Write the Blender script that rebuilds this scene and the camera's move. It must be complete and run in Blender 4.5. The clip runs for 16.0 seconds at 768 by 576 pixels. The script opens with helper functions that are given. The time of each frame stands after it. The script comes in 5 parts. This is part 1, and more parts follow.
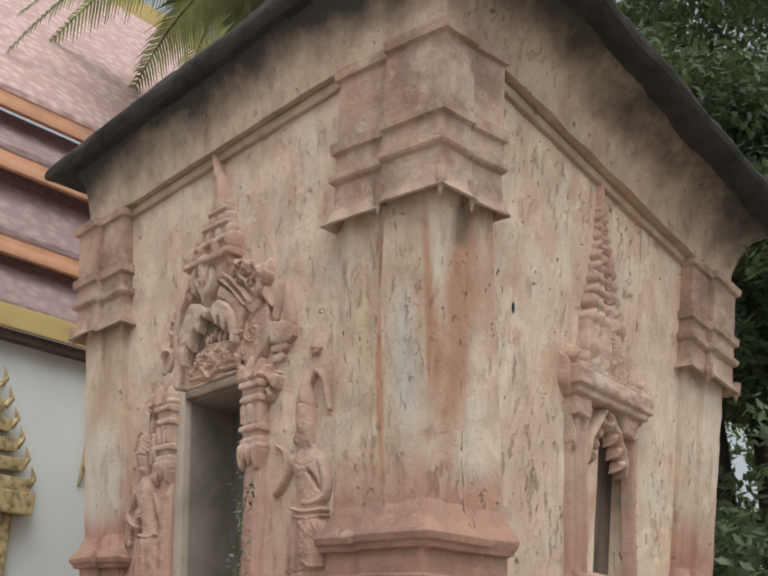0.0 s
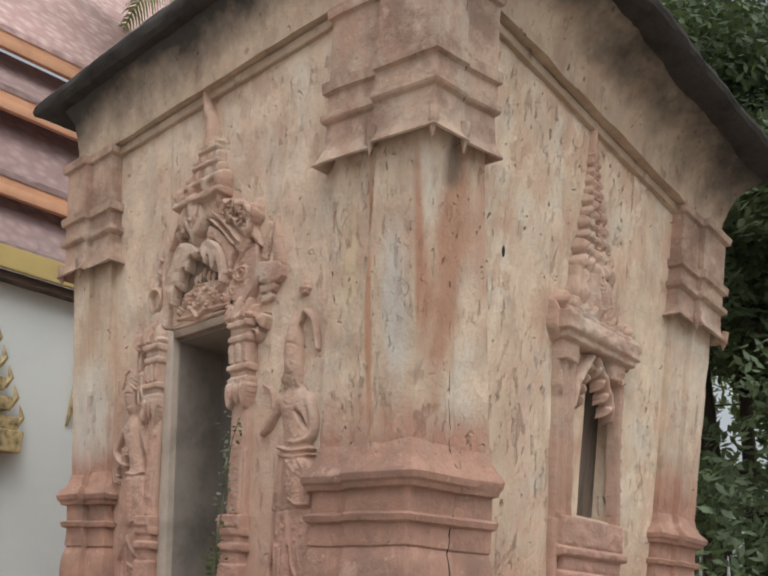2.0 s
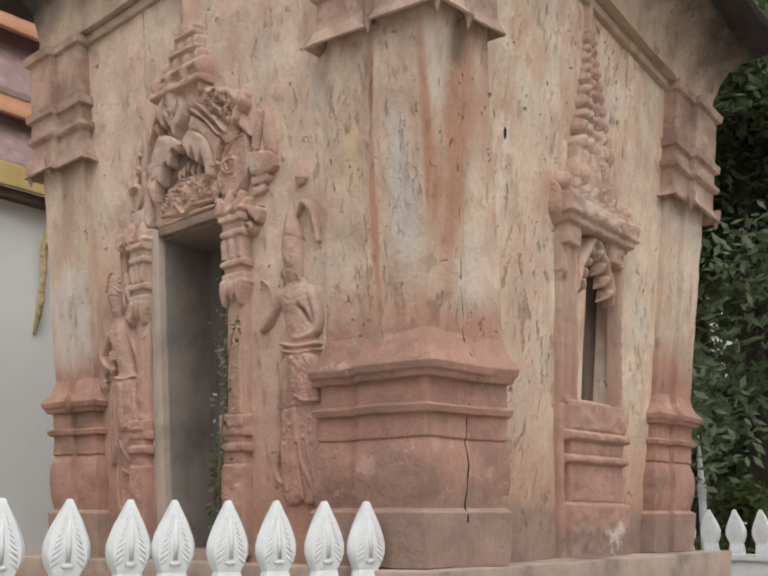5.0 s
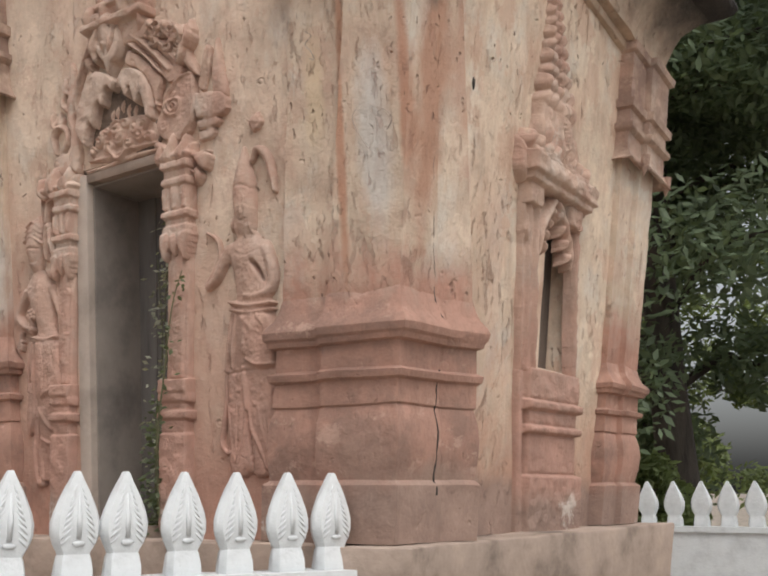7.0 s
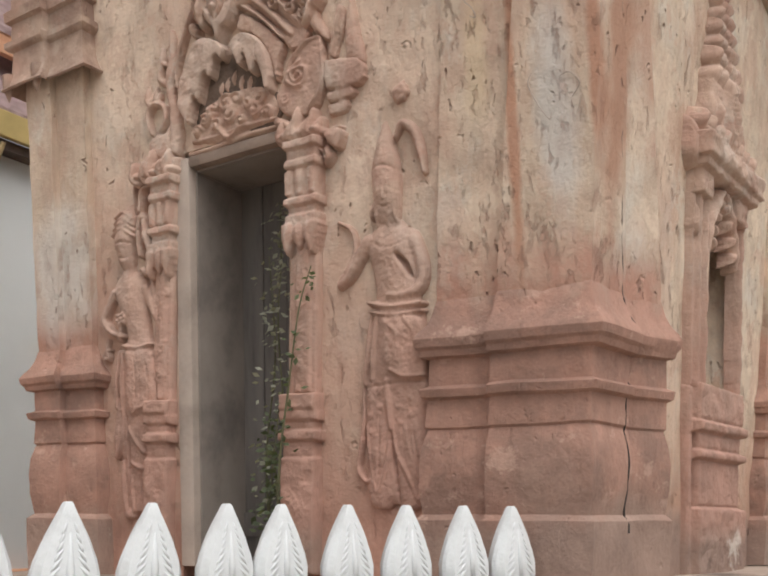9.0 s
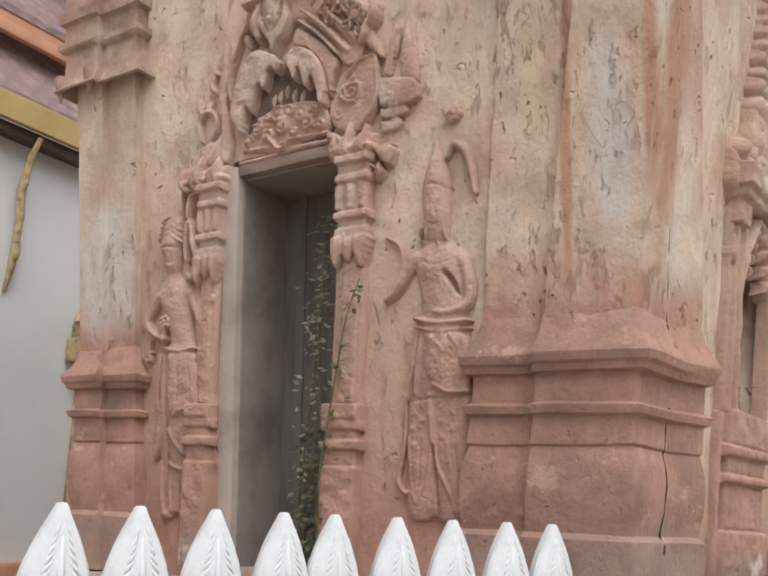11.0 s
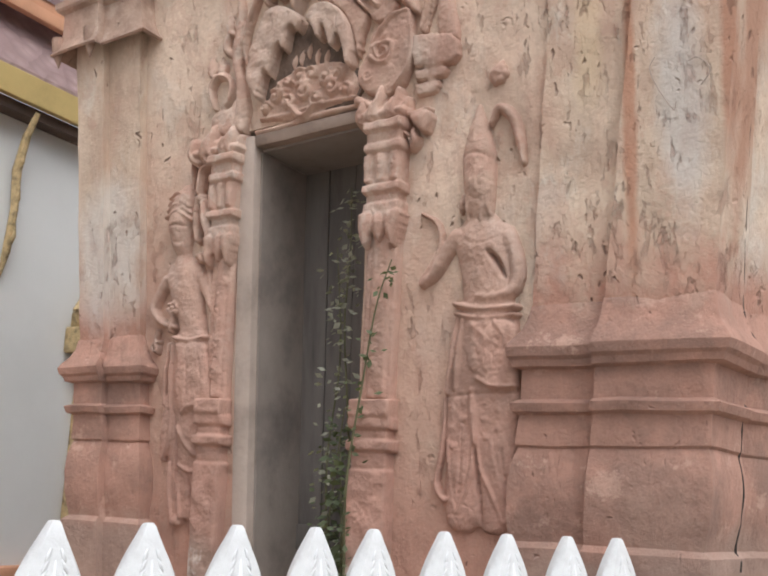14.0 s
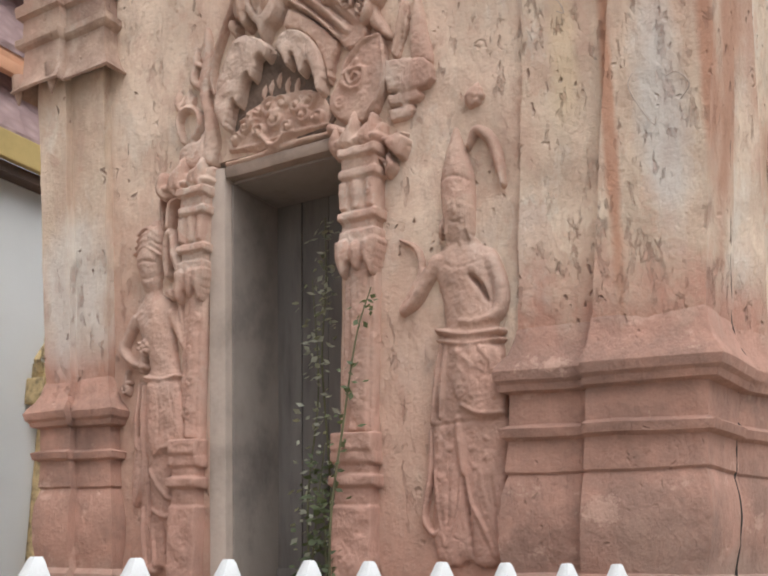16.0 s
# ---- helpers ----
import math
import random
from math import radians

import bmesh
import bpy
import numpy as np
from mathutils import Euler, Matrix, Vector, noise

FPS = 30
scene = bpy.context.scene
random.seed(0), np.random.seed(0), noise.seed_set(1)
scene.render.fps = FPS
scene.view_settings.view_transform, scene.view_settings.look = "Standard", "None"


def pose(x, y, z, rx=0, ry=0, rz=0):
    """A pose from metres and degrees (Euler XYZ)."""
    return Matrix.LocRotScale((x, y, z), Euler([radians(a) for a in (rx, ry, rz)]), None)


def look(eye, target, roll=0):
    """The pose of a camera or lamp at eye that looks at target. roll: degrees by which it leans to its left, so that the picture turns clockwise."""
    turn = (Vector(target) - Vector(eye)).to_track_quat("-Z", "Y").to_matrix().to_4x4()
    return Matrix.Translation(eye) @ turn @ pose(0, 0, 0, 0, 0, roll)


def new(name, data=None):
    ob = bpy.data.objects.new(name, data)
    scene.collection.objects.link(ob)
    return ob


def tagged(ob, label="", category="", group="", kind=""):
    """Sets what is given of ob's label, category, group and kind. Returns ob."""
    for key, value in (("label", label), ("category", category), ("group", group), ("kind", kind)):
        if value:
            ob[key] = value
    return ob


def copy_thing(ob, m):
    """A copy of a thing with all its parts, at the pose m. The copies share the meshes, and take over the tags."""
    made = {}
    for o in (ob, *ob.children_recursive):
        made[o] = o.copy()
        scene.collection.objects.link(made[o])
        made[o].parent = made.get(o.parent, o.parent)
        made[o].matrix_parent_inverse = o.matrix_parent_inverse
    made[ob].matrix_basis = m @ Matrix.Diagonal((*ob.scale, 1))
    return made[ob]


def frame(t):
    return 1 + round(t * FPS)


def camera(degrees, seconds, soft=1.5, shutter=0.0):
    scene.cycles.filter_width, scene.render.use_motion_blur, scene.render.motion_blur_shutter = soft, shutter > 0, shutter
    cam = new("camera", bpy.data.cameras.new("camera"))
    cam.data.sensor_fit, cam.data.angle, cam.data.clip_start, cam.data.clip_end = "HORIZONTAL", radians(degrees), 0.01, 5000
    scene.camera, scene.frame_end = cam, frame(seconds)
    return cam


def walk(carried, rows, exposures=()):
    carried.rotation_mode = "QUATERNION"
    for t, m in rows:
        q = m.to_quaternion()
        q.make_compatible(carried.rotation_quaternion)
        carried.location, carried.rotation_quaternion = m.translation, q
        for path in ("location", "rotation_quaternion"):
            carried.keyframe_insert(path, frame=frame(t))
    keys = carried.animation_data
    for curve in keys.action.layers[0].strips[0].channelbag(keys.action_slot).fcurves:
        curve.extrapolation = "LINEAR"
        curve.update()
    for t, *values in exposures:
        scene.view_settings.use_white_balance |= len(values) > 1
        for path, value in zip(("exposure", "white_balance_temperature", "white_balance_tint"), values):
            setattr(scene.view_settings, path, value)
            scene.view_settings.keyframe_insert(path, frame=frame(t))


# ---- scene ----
cam = camera(39.57, 16.0, soft=2.0, shutter=0.25)
PATH = [
    (0, (3.772, -4.654, 1.747), (0.662, -1.125, 3.444), 2.40),
    (0.5, (3.768, -4.647, 1.735), (0.633, -1.096, 3.336), 2.36),
    (1, (3.758, -4.641, 1.720), (0.625, -1.077, 3.297), 2.56),
    (1.5, (3.761, -4.625, 1.711), (0.639, -1.034, 3.243), 3.07),
    (2, (3.752, -4.619, 1.695), (0.637, -1.001, 3.179), 3.15),
    (2.5, (3.742, -4.604, 1.678), (0.612, -0.976, 3.107), 3.09),
    (3, (3.709, -4.631, 1.686), (0.571, -0.971, 3.014), 2.65),
    (3.5, (3.625, -4.641, 1.647), (0.526, -0.904, 2.842), 1.71),
    (4, (3.502, -4.650, 1.655), (0.480, -0.827, 2.776), 1.03),
    (4.5, (3.370, -4.681, 1.667), (0.440, -0.786, 2.784), 0.13),
    (5, (3.268, -4.699, 1.668), (0.346, -0.779, 2.717), 0.08),
    (5.2, (3.218, -4.712, 1.657), (0.370, -0.726, 2.656), -0.64),
    (7.5, (2.173, -4.524, 1.684), (-0.177, -0.218, 2.651), -0.10),
    (8, (1.700, -4.226, 1.740), (-0.607, 0.050, 2.919), -0.21),
    (8.5, (1.596, -4.242, 1.727), (-0.884, -0.039, 2.814), 1.27),
    (9, (1.477, -4.253, 1.710), (-0.905, 0.019, 2.752), 0.18),
    (9.5, (1.392, -4.309, 1.714), (-0.984, -0.036, 2.760), 0.57),
    (12, (1.220, -4.497, 1.761), (-1.116, -0.211, 2.844), 3.72),
    (12.5, (0.931, -4.113, 1.780), (-1.365, 0.188, 2.888), 4.06),
    (13, (0.673, -3.784, 1.983), (-1.477, 0.623, 2.962), 2.66),
    (13.5, (0.897, -4.045, 1.885), (-1.417, 0.279, 2.864), 2.69),
    (14, (0.939, -4.052, 1.809), (-1.439, 0.227, 2.825), 2.71),
    (14.5, (0.938, -4.068, 1.810), (-1.419, 0.230, 2.796), 2.68),
    (15, (0.944, -4.026, 1.771), (-1.398, 0.287, 2.724), 1.18),
    (15.5, (0.889, -4.005, 1.753), (-1.412, 0.298, 2.844), 0.54),
    (16, (0.789, -3.974, 1.733), (-1.386, 0.347, 2.995), 0.48),
]
walk(cam, [(t, look(e, g, r)) for t, e, g, r in PATH],
     exposures=[(0, -.58, 6280, 4), (5, -.57, 6450, 8), (7.5, -.52, 6450, 9), (9.5, -.52, 6500, 9), (12, -.35, 6200, 11), (16, -.33, 6300, 10)])

# ---- world and light: an overcast tropical day ----
world = bpy.data.worlds.new("world")
scene.world = world
world.use_nodes = True
wn = world.node_tree.nodes
sky = wn.new("ShaderNodeTexSky")
sky.sky_type = "NISHITA"
sky.sun_disc = False
sky.sun_elevation = radians(58)
sky.sun_rotation = radians(131)
sky.air_density, sky.dust_density, sky.ozone_density = 1.0, 6.0, 0.6
wn["Background"].inputs["Strength"].default_value = 0.25
haze = wn.new("ShaderNodeHueSaturation")
haze.inputs["Saturation"].default_value = 0.25
world.node_tree.links.new(sky.outputs["Color"], haze.inputs["Color"])
world.node_tree.links.new(haze.outputs["Color"], wn["Background"].inputs["Color"])
sun = new("sun", bpy.data.lights.new("sun", "SUN"))
sun.data.energy, sun.data.angle, sun.data.color = 0.5, radians(40), (1.0, 0.95, 0.88)
sun.matrix_world = look((8, -7, 14), (0, 0, 0))
scene.view_settings.exposure = 0.0

# ---- the shape of the old chapel: walls lean out a little and its ends have sunk ----


def settle(v):
    x, y, z = v
    dz = z - 2.2
    s = 0.284 * min(max((-x - 0.6) / 2.2, 0), 1.4) + 0.332 * min(max((y - 0.55) / 3.2, 0), 1.2)
    s *= min(max(dz / 2.068, 0), 2)
    # the east wall stands out of square with the front
    back = max(y - 0.45, 0)
    z -= s
    return Vector((x + (0.043 * (x + 2) + 0.020) * dz + 0.12 * back, y + (0.024 * (y - 2) - 0.060) * dz - 0.27 * back, z - (z - 1.7) * 0.0376 * back))


def part(name, bm, material, parent=None, label="", sunk=False, smooth=False):
    if sunk:
        for v in bm.verts:
            v.co = settle(v.co)
    bmesh.ops.recalc_face_normals(bm, faces=bm.faces)
    me = bpy.data.meshes.new(name)
    bm.to_mesh(me)
    bm.free()
    if smooth:
        for p in me.polygons:
            p.use_smooth = True
    if not smooth and len(me.polygons) > 60:
        me.shade_smooth()
        me.set_sharp_from_angle(angle=radians(24))
    me.materials.append(material)
    ob = new(name, me)
    if parent is not None:
        ob.parent = parent
    if label:
        ob["label"] = label
    return ob


# ---- small mesh tools ----


def box(bm, x0, y0, z0, x1, y1, z1, bevel=0.0):
    r = bmesh.ops.create_cube(bm, size=1.0)
    for v in r["verts"]:
        v.co = Vector((x0 + (v.co.x + 0.5) * (x1 - x0), y0 + (v.co.y + 0.5) * (y1 - y0), z0 + (v.co.z + 0.5) * (z1 - z0)))
    if bevel:
        es = list({e for v in r["verts"] for e in v.link_edges})
        bmesh.ops.bevel(bm, geom=es, offset=bevel, segments=2, affect="EDGES", profile=0.6)
    return bm


def boxm(*a, **k):
    return box(bmesh.new(), *a, **k)


def loft(bm, rings, closed=True, caps=True):
    """Skin rings of equal length."""
    vs = [[bm.verts.new(p) for p in r] for r in rings]
    n = len(rings[0])
    for a, b in zip(vs, vs[1:]):
        for i in range(n if closed else n - 1):
            j = (i + 1) % n
            bm.faces.new((a[i], a[j], b[j], b[i]))
    if caps:
        bm.faces.new(vs[0][::-1])
        bm.faces.new(vs[-1])
    return bm


def tube(bm, pts, radii, sides=8, flat=1.0, axis=None):
    """A tapering limb along pts; flat < 1 squeezes it along axis."""
    pts = [Vector(p) for p in pts]
    ax = Vector(axis) if axis else None
    rings = []
    side = None
    for i, p in enumerate(pts):
        d = (pts[min(i + 1, len(pts) - 1)] - pts[max(i - 1, 0)]).normalized()
        if ax is not None:
            u = ax - d * ax.dot(d)
            if u.length < 1e-4:
                u = d.orthogonal()
            u.normalize()
        else:
            u = (side - d * side.dot(d)).normalized() if side else d.orthogonal().normalized()
        side = u
        w = d.cross(u)
        r = radii[i] if not isinstance(radii, (int, float)) else radii
        rings.append([p + u * (math.cos(a) * r * flat) + w * (math.sin(a) * r) for a in (2 * math.pi * k / sides for k in range(sides))])
    return loft(bm, rings)


def blob(bm, c, rx, ry, rz, seg=10, rings=7):
    r = bmesh.ops.create_uvsphere(bm, u_segments=seg, v_segments=rings, radius=1.0)
    for v in r["verts"]:
        v.co = Vector((c[0] + v.co.x * rx, c[1] + v.co.y * ry, c[2] + v.co.z * rz))
    return bm


def rough(bm, amp, scale, seed=0.0):
    """Wear: push points about by smooth noise."""
    for v in bm.verts:
        q = v.co * scale + Vector((seed, seed * 1.7, -seed))
        v.co += noise.noise_vector(q) * amp
    return bm


# ---- materials ----


def nodes_of(name):
    m = bpy.data.materials.new(name)
    m.use_nodes = True
    n, l = m.node_tree.nodes, m.node_tree.links
    return m, n, l, n["Principled BSDF"]


def coords(n, l, scale=(1, 1, 1), kind="Object"):
    tc = n.new("ShaderNodeTexCoord")
    mp = n.new("ShaderNodeMapping")
    mp.inputs["Scale"].default_value = scale
    l.new(tc.outputs[kind], mp.inputs["Vector"])
    return mp.outputs["Vector"]


def noise_tex(n, l, scale, detail=6, rough_=0.6, stretch=(1, 1, 1)):
    t = n.new("ShaderNodeTexNoise")
    t.inputs["Scale"].default_value, t.inputs["Detail"].default_value, t.inputs["Roughness"].default_value = scale, detail, rough_
    l.new(coords(n, l, stretch), t.inputs["Vector"])
    return t.outputs["Fac"]


def ramp(n, l, fac, stops):
    r = n.new("ShaderNodeValToRGB")
    el = r.color_ramp.elements
    while len(el) < len(stops):
        el.new(0.5)
    for e, (p, c) in zip(el, stops):
        e.position = p
        e.color = (*c, 1) if not isinstance(c, (int, float)) else (c, c, c, 1)
    l.new(fac, r.inputs["Fac"])
    return r.outputs["Color"]


def mix(n, l, fac, a, b, mode="MIX"):
    m = n.new("ShaderNodeMix")
    m.data_type, m.blend_type = "RGBA", mode
    for sock, v in ((m.inputs[0], fac), (m.inputs[6], a), (m.inputs[7], b)):
        if isinstance(v, (int, float)):
            sock.default_value = v
        elif isinstance(v, tuple):
            sock.default_value = (*v, 1)
        else:
            l.new(v, sock)
    return m.outputs[2]


def maths(n, l, op, a, b=0.0, c=0.0):
    m = n.new("ShaderNodeMath")
    m.operation = op
    for sock, v in zip(m.inputs, (a, b, c)):
        if isinstance(v, (int, float)):
            sock.default_value = v
        else:
            l.new(v, sock)
    return m.outputs[0]


def bump(n, l, bsdf, height, strength, dist=0.02):
    b = n.new("ShaderNodeBump")
    b.inputs["Strength"].default_value, b.inputs["Distance"].default_value = strength, dist
    l.new(height, b.inputs["Height"])
    l.new(b.outputs["Normal"], bsdf.inputs["Normal"])


def plain(name, c, rough_=0.8, var=0.15, scale=6.0, bmp=0.2, metal=0.0, c2=None, stretch=(1, 1, 1)):
    m, n, l, b = nodes_of(name)
    f = noise_tex(n, l, scale, stretch=stretch)
    dark = c2 or tuple(x * (1 - var * 2) for x in c)
    light = tuple(min(1, x * (1 + var)) for x in c)
    l.new(ramp(n, l, f, [(0.3, dark), (0.5, c), (0.72, light)]), b.inputs["Base Color"])
    b.inputs["Roughness"].default_value, b.inputs["Metallic"].default_value = rough_, metal
    if bmp:
        bump(n, l, b, noise_tex(n, l, scale * 6, stretch=stretch), bmp)
    return m


def leafy(name, c, scale=1.5):
    m, n, l, b = nodes_of(name)
    col = ramp(n, l, noise_tex(n, l, scale), [(0.3, tuple(x * .55 for x in c)), (0.5, c), (0.7, tuple(x * 1.5 for x in c))])
    l.new(col, b.inputs["Base Color"])
    b.inputs["Roughness"].default_value = 0.55
    tr = n.new("ShaderNodeBsdfTranslucent")
    l.new(mix(n, l, 1.0, col, (1.0, 1.0, 0.55), "MULTIPLY"), tr.inputs["Color"])
    ms = n.new("ShaderNodeMixShader")
    ms.inputs[0].default_value = 0.45
    l.new(b.outputs[0], ms.inputs[1])
    l.new(tr.outputs[0], ms.inputs[2])
    l.new(ms.outputs[0], n["Material Output"].inputs["Surface"])
    return m


def stucco(name, cream, red, low, high, pits=0.5, grey=0.35, pinks=0.5, blackening=None, patches=(), foot=None, blotch=0.0):
    """Old lime plaster: cream limewash over reddish render, damp and red towards the foot, pitted, with washed-out grey patches.
    patches: (centre, size, colour, strength) of single large stains."""
    m, n, l, b = nodes_of(name)
    geo = n.new("ShaderNodeNewGeometry")
    sep = n.new("ShaderNodeSeparateXYZ")
    l.new(geo.outputs["Position"], sep.inputs[0])
    big = noise_tex(n, l, 1.3, 6, 0.6, (1, 1, 0.7))
    big2 = noise_tex(n, l, 2.1, 6, 0.65, (1.1, 1.1, 0.8))
    mid = noise_tex(n, l, 4.5, 8, 0.66, (1, 1, 0.8))
    streak = noise_tex(n, l, 4.5, 6, 0.62, (1.3, 1.3, 0.42))
    fine = noise_tex(n, l, 45.0, 4, 0.7)

    def wobble(f, k):
        return maths(n, l, "MULTIPLY", maths(n, l, "SUBTRACT", f, 0.5), k)

    z = maths(n, l, "ADD", maths(n, l, "ADD", sep.outputs["Z"], wobble(mid, 0.7)), wobble(streak, 0.5))
    mr = n.new("ShaderNodeMapRange")
    mr.inputs["From Min"].default_value, mr.inputs["From Max"].default_value = low, high
    mr.inputs["To Min"].default_value, mr.inputs["To Max"].default_value = 1, 0
    l.new(z, mr.inputs["Value"])
    worn_ = maths(n, l, "ADD", maths(n, l, "MULTIPLY", big, 0.6), maths(n, l, "MULTIPLY", streak, 0.4))
    redness = maths(n, l, "MAXIMUM", mr.outputs[0], maths(n, l, "MULTIPLY", ramp(n, l, worn_, [(0.49, 0.0), (0.62, 1.0)]), pinks))
    c0 = mix(n, l, ramp(n, l, mid, [(0.35, 0.0), (0.68, 1.0)]), tuple(min(1, x * 1.06) for x in cream), tuple(x * 0.78 for x in cream))
    washed = maths(n, l, "ADD", maths(n, l, "MULTIPLY", streak, 0.45), maths(n, l, "MULTIPLY", big2, 0.55))
    c0 = mix(n, l, maths(n, l, "MULTIPLY", ramp(n, l, washed, [(0.40, 1.0), (0.50, 0.0)]), grey), c0, (0.74, 0.70, 0.63))
    # flaked coats of paint with hard edges
    coat = noise_tex(n, l, 3.0, 7, 0.62, (1, 1, 0.85))
    c0 = mix(n, l, maths(n, l, "MULTIPLY", ramp(n, l, coat, [(0.51, 0.0), (0.57, 1.0)]), 0.55), c0, tuple(min(1, x * 1.2 + .02) for x in cream))
    coat2 = noise_tex(n, l, 2.6, 9, 0.66, (1.1, 1.1, 0.8))
    c0 = mix(n, l, maths(n, l, "MULTIPLY", ramp(n, l, coat2, [(0.545, 0.0), (0.565, 1.0)]), pinks), c0, tuple(x * .45 + y * .6 for x, y in zip(cream, red)))
    c1 = mix(n, l, ramp(n, l, mid, [(0.3, 0.0), (0.7, 1.0)]), tuple(min(1, x * 1.15) for x in red), tuple(x * 0.70 for x in red))
    col = mix(n, l, redness, c0, c1)
    for centre, size, tint, strength in patches:
        sub = n.new("ShaderNodeVectorMath")
        sub.operation = "SUBTRACT"
        l.new(geo.outputs["Position"], sub.inputs[0])
        sub.inputs[1].default_value = centre
        div = n.new("ShaderNodeVectorMath")
        div.operation = "DIVIDE"
        l.new(sub.outputs[0], div.inputs[0])
        div.inputs[1].default_value = size
        ln = n.new("ShaderNodeVectorMath")
        ln.operation = "LENGTH"
        l.new(div.outputs[0], ln.inputs[0])
        d = maths(n, l, "ADD", maths(n, l, "ADD", ln.outputs["Value"], wobble(mid, 1.1)), wobble(streak, 0.9))
        col = mix(n, l, maths(n, l, "MULTIPLY", ramp(n, l, d, [(0.45, 1.0), (1.05, 0.0)]), strength), col, tint)
    col = mix(n, l, maths(n, l, "MULTIPLY", fine, 0.35), col, tuple(x * 0.55 for x in cream), "MIX")
    dirt = noise_tex(n, l, 6.0, 7, 0.7, (1.3, 1.3, 0.5))
    col = mix(n, l, maths(n, l, "MULTIPLY", ramp(n, l, dirt, [(0.52, 0.0), (0.66, 1.0)]), 0.22), col, tuple(x * 0.62 for x in red))
    run = noise_tex(n, l, 9.0, 6, 0.6, (1.5, 1.5, 0.22))
    col = mix(n, l, maths(n, l, "MULTIPLY", ramp(n, l, run, [(0.54, 0.0), (0.66, 1.0)]), max(pits - .55, 0) * .36), col, tuple(x * 0.80 for x in red))
    col = mix(n, l, maths(n, l, "MULTIPLY", ramp(n, l, run, [(0.34, 1.0), (0.46, 0.0)]), max(pits - .55, 0) * .36), col, tuple(min(1, x * 1.16 + .03) for x in cream))
    # upright pock marks and flaking
    vo = n.new("ShaderNodeTexVoronoi")
    vo.feature = "F1"
    vo.inputs["Scale"].default_value = 13.0
    vo.inputs["Randomness"].default_value = 1.0
    warp = n.new("ShaderNodeMix")
    warp.data_type = "VECTOR"
    warp.inputs[0].default_value = 0.2
    l.new(coords(n, l, (1.5, 1.5, 0.62)), warp.inputs[4])
    wn_ = n.new("ShaderNodeTexNoise")
    wn_.inputs["Scale"].default_value = 9.0
    l.new(coords(n, l), wn_.inputs["Vector"])
    l.new(wn_.outputs["Color"], warp.inputs[5])
    l.new(warp.outputs[1], vo.inputs["Vector"])
    pit = ramp(n, l, vo.outputs["Distance"], [(0.07, 1.0), (0.19, 0.0)])
    gate = ramp(n, l, noise_tex(n, l, 2.2, 6, 0.65), [(0.36, 0.15), (0.56, 1.0)])
    gate = maths(n, l, "MULTIPLY", gate, ramp(n, l, vo.outputs["Color"], [(0.44, 0.0), (0.52, 1.0)]))
    pit = maths(n, l, "MULTIPLY", maths(n, l, "MULTIPLY", pit, gate), pits)
    flake = ramp(n, l, noise_tex(n, l, 10.0, 8, 0.75, (1.5, 1.5, 0.55)), [(0.56, 0.0), (0.62, 1.0)])
    flake = maths(n, l, "MULTIPLY", flake, ramp(n, l, noise_tex(n, l, 1.6, 5, 0.6), [(0.42, 0.15), (0.58, 1.0)]))
    flake = maths(n, l, "MULTIPLY", flake, pits)
    col = mix(n, l, maths(n, l, "MULTIPLY", pit, 0.8), col, tuple(x * 0.42 for x in red))
    col = mix(n, l, maths(n, l, "MULTIPLY", flake, 0.5), col, tuple(x * 0.95 for x in red))
    if blotch:
        b1 = noise_tex(n, l, 2.2, 8, 0.68, (1, 1, 1.1))
        b2 = noise_tex(n, l, 5.5, 8, 0.74, (1, 1, 1.1))
        col = mix(n, l, maths(n, l, "MULTIPLY", ramp(n, l, b1, [(0.47, 0.0), (0.60, 1.0)]), blotch), col, (0.23, 0.145, 0.115))
        col = mix(n, l, maths(n, l, "MULTIPLY", ramp(n, l, b2, [(0.58, 0.0), (0.62, 1.0)]), maths(n, l, "MULTIPLY", blotch, 0.45)), col, (0.62, 0.43, 0.34))
    if foot:
        zf = maths(n, l, "ADD", maths(n, l, "ADD", sep.outputs["Z"], wobble(mid, 0.35)), wobble(big, 0.3))
        mf = n.new("ShaderNodeMapRange")
        mf.inputs["From Min"].default_value, mf.inputs["From Max"].default_value = foot - .05, foot + .07
        mf.inputs["To Min"].default_value, mf.inputs["To Max"].default_value = 1, 0
        l.new(zf, mf.inputs["Value"])
        cem = mix(n, l, ramp(n, l, mid, [(.35, 0.0), (.65, 1.0)]), (.37, .255, .205), (.25, .17, .138))
        cem = mix(n, l, ramp(n, l, big2, [(.60, 0.0), (.64, .7)]), cem, (.62, .56, .50))
        col = mix(n, l, mf.outputs[0], col, cem)
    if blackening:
        # blackening grows with height and follows the sunken eaves
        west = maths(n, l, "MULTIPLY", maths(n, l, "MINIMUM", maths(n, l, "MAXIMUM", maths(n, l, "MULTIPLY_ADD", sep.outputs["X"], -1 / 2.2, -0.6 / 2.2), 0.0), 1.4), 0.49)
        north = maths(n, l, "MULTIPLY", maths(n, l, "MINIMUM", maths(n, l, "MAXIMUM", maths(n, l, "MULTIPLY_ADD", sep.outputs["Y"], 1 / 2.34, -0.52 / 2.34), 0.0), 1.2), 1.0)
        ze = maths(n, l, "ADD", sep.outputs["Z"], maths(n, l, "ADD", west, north))
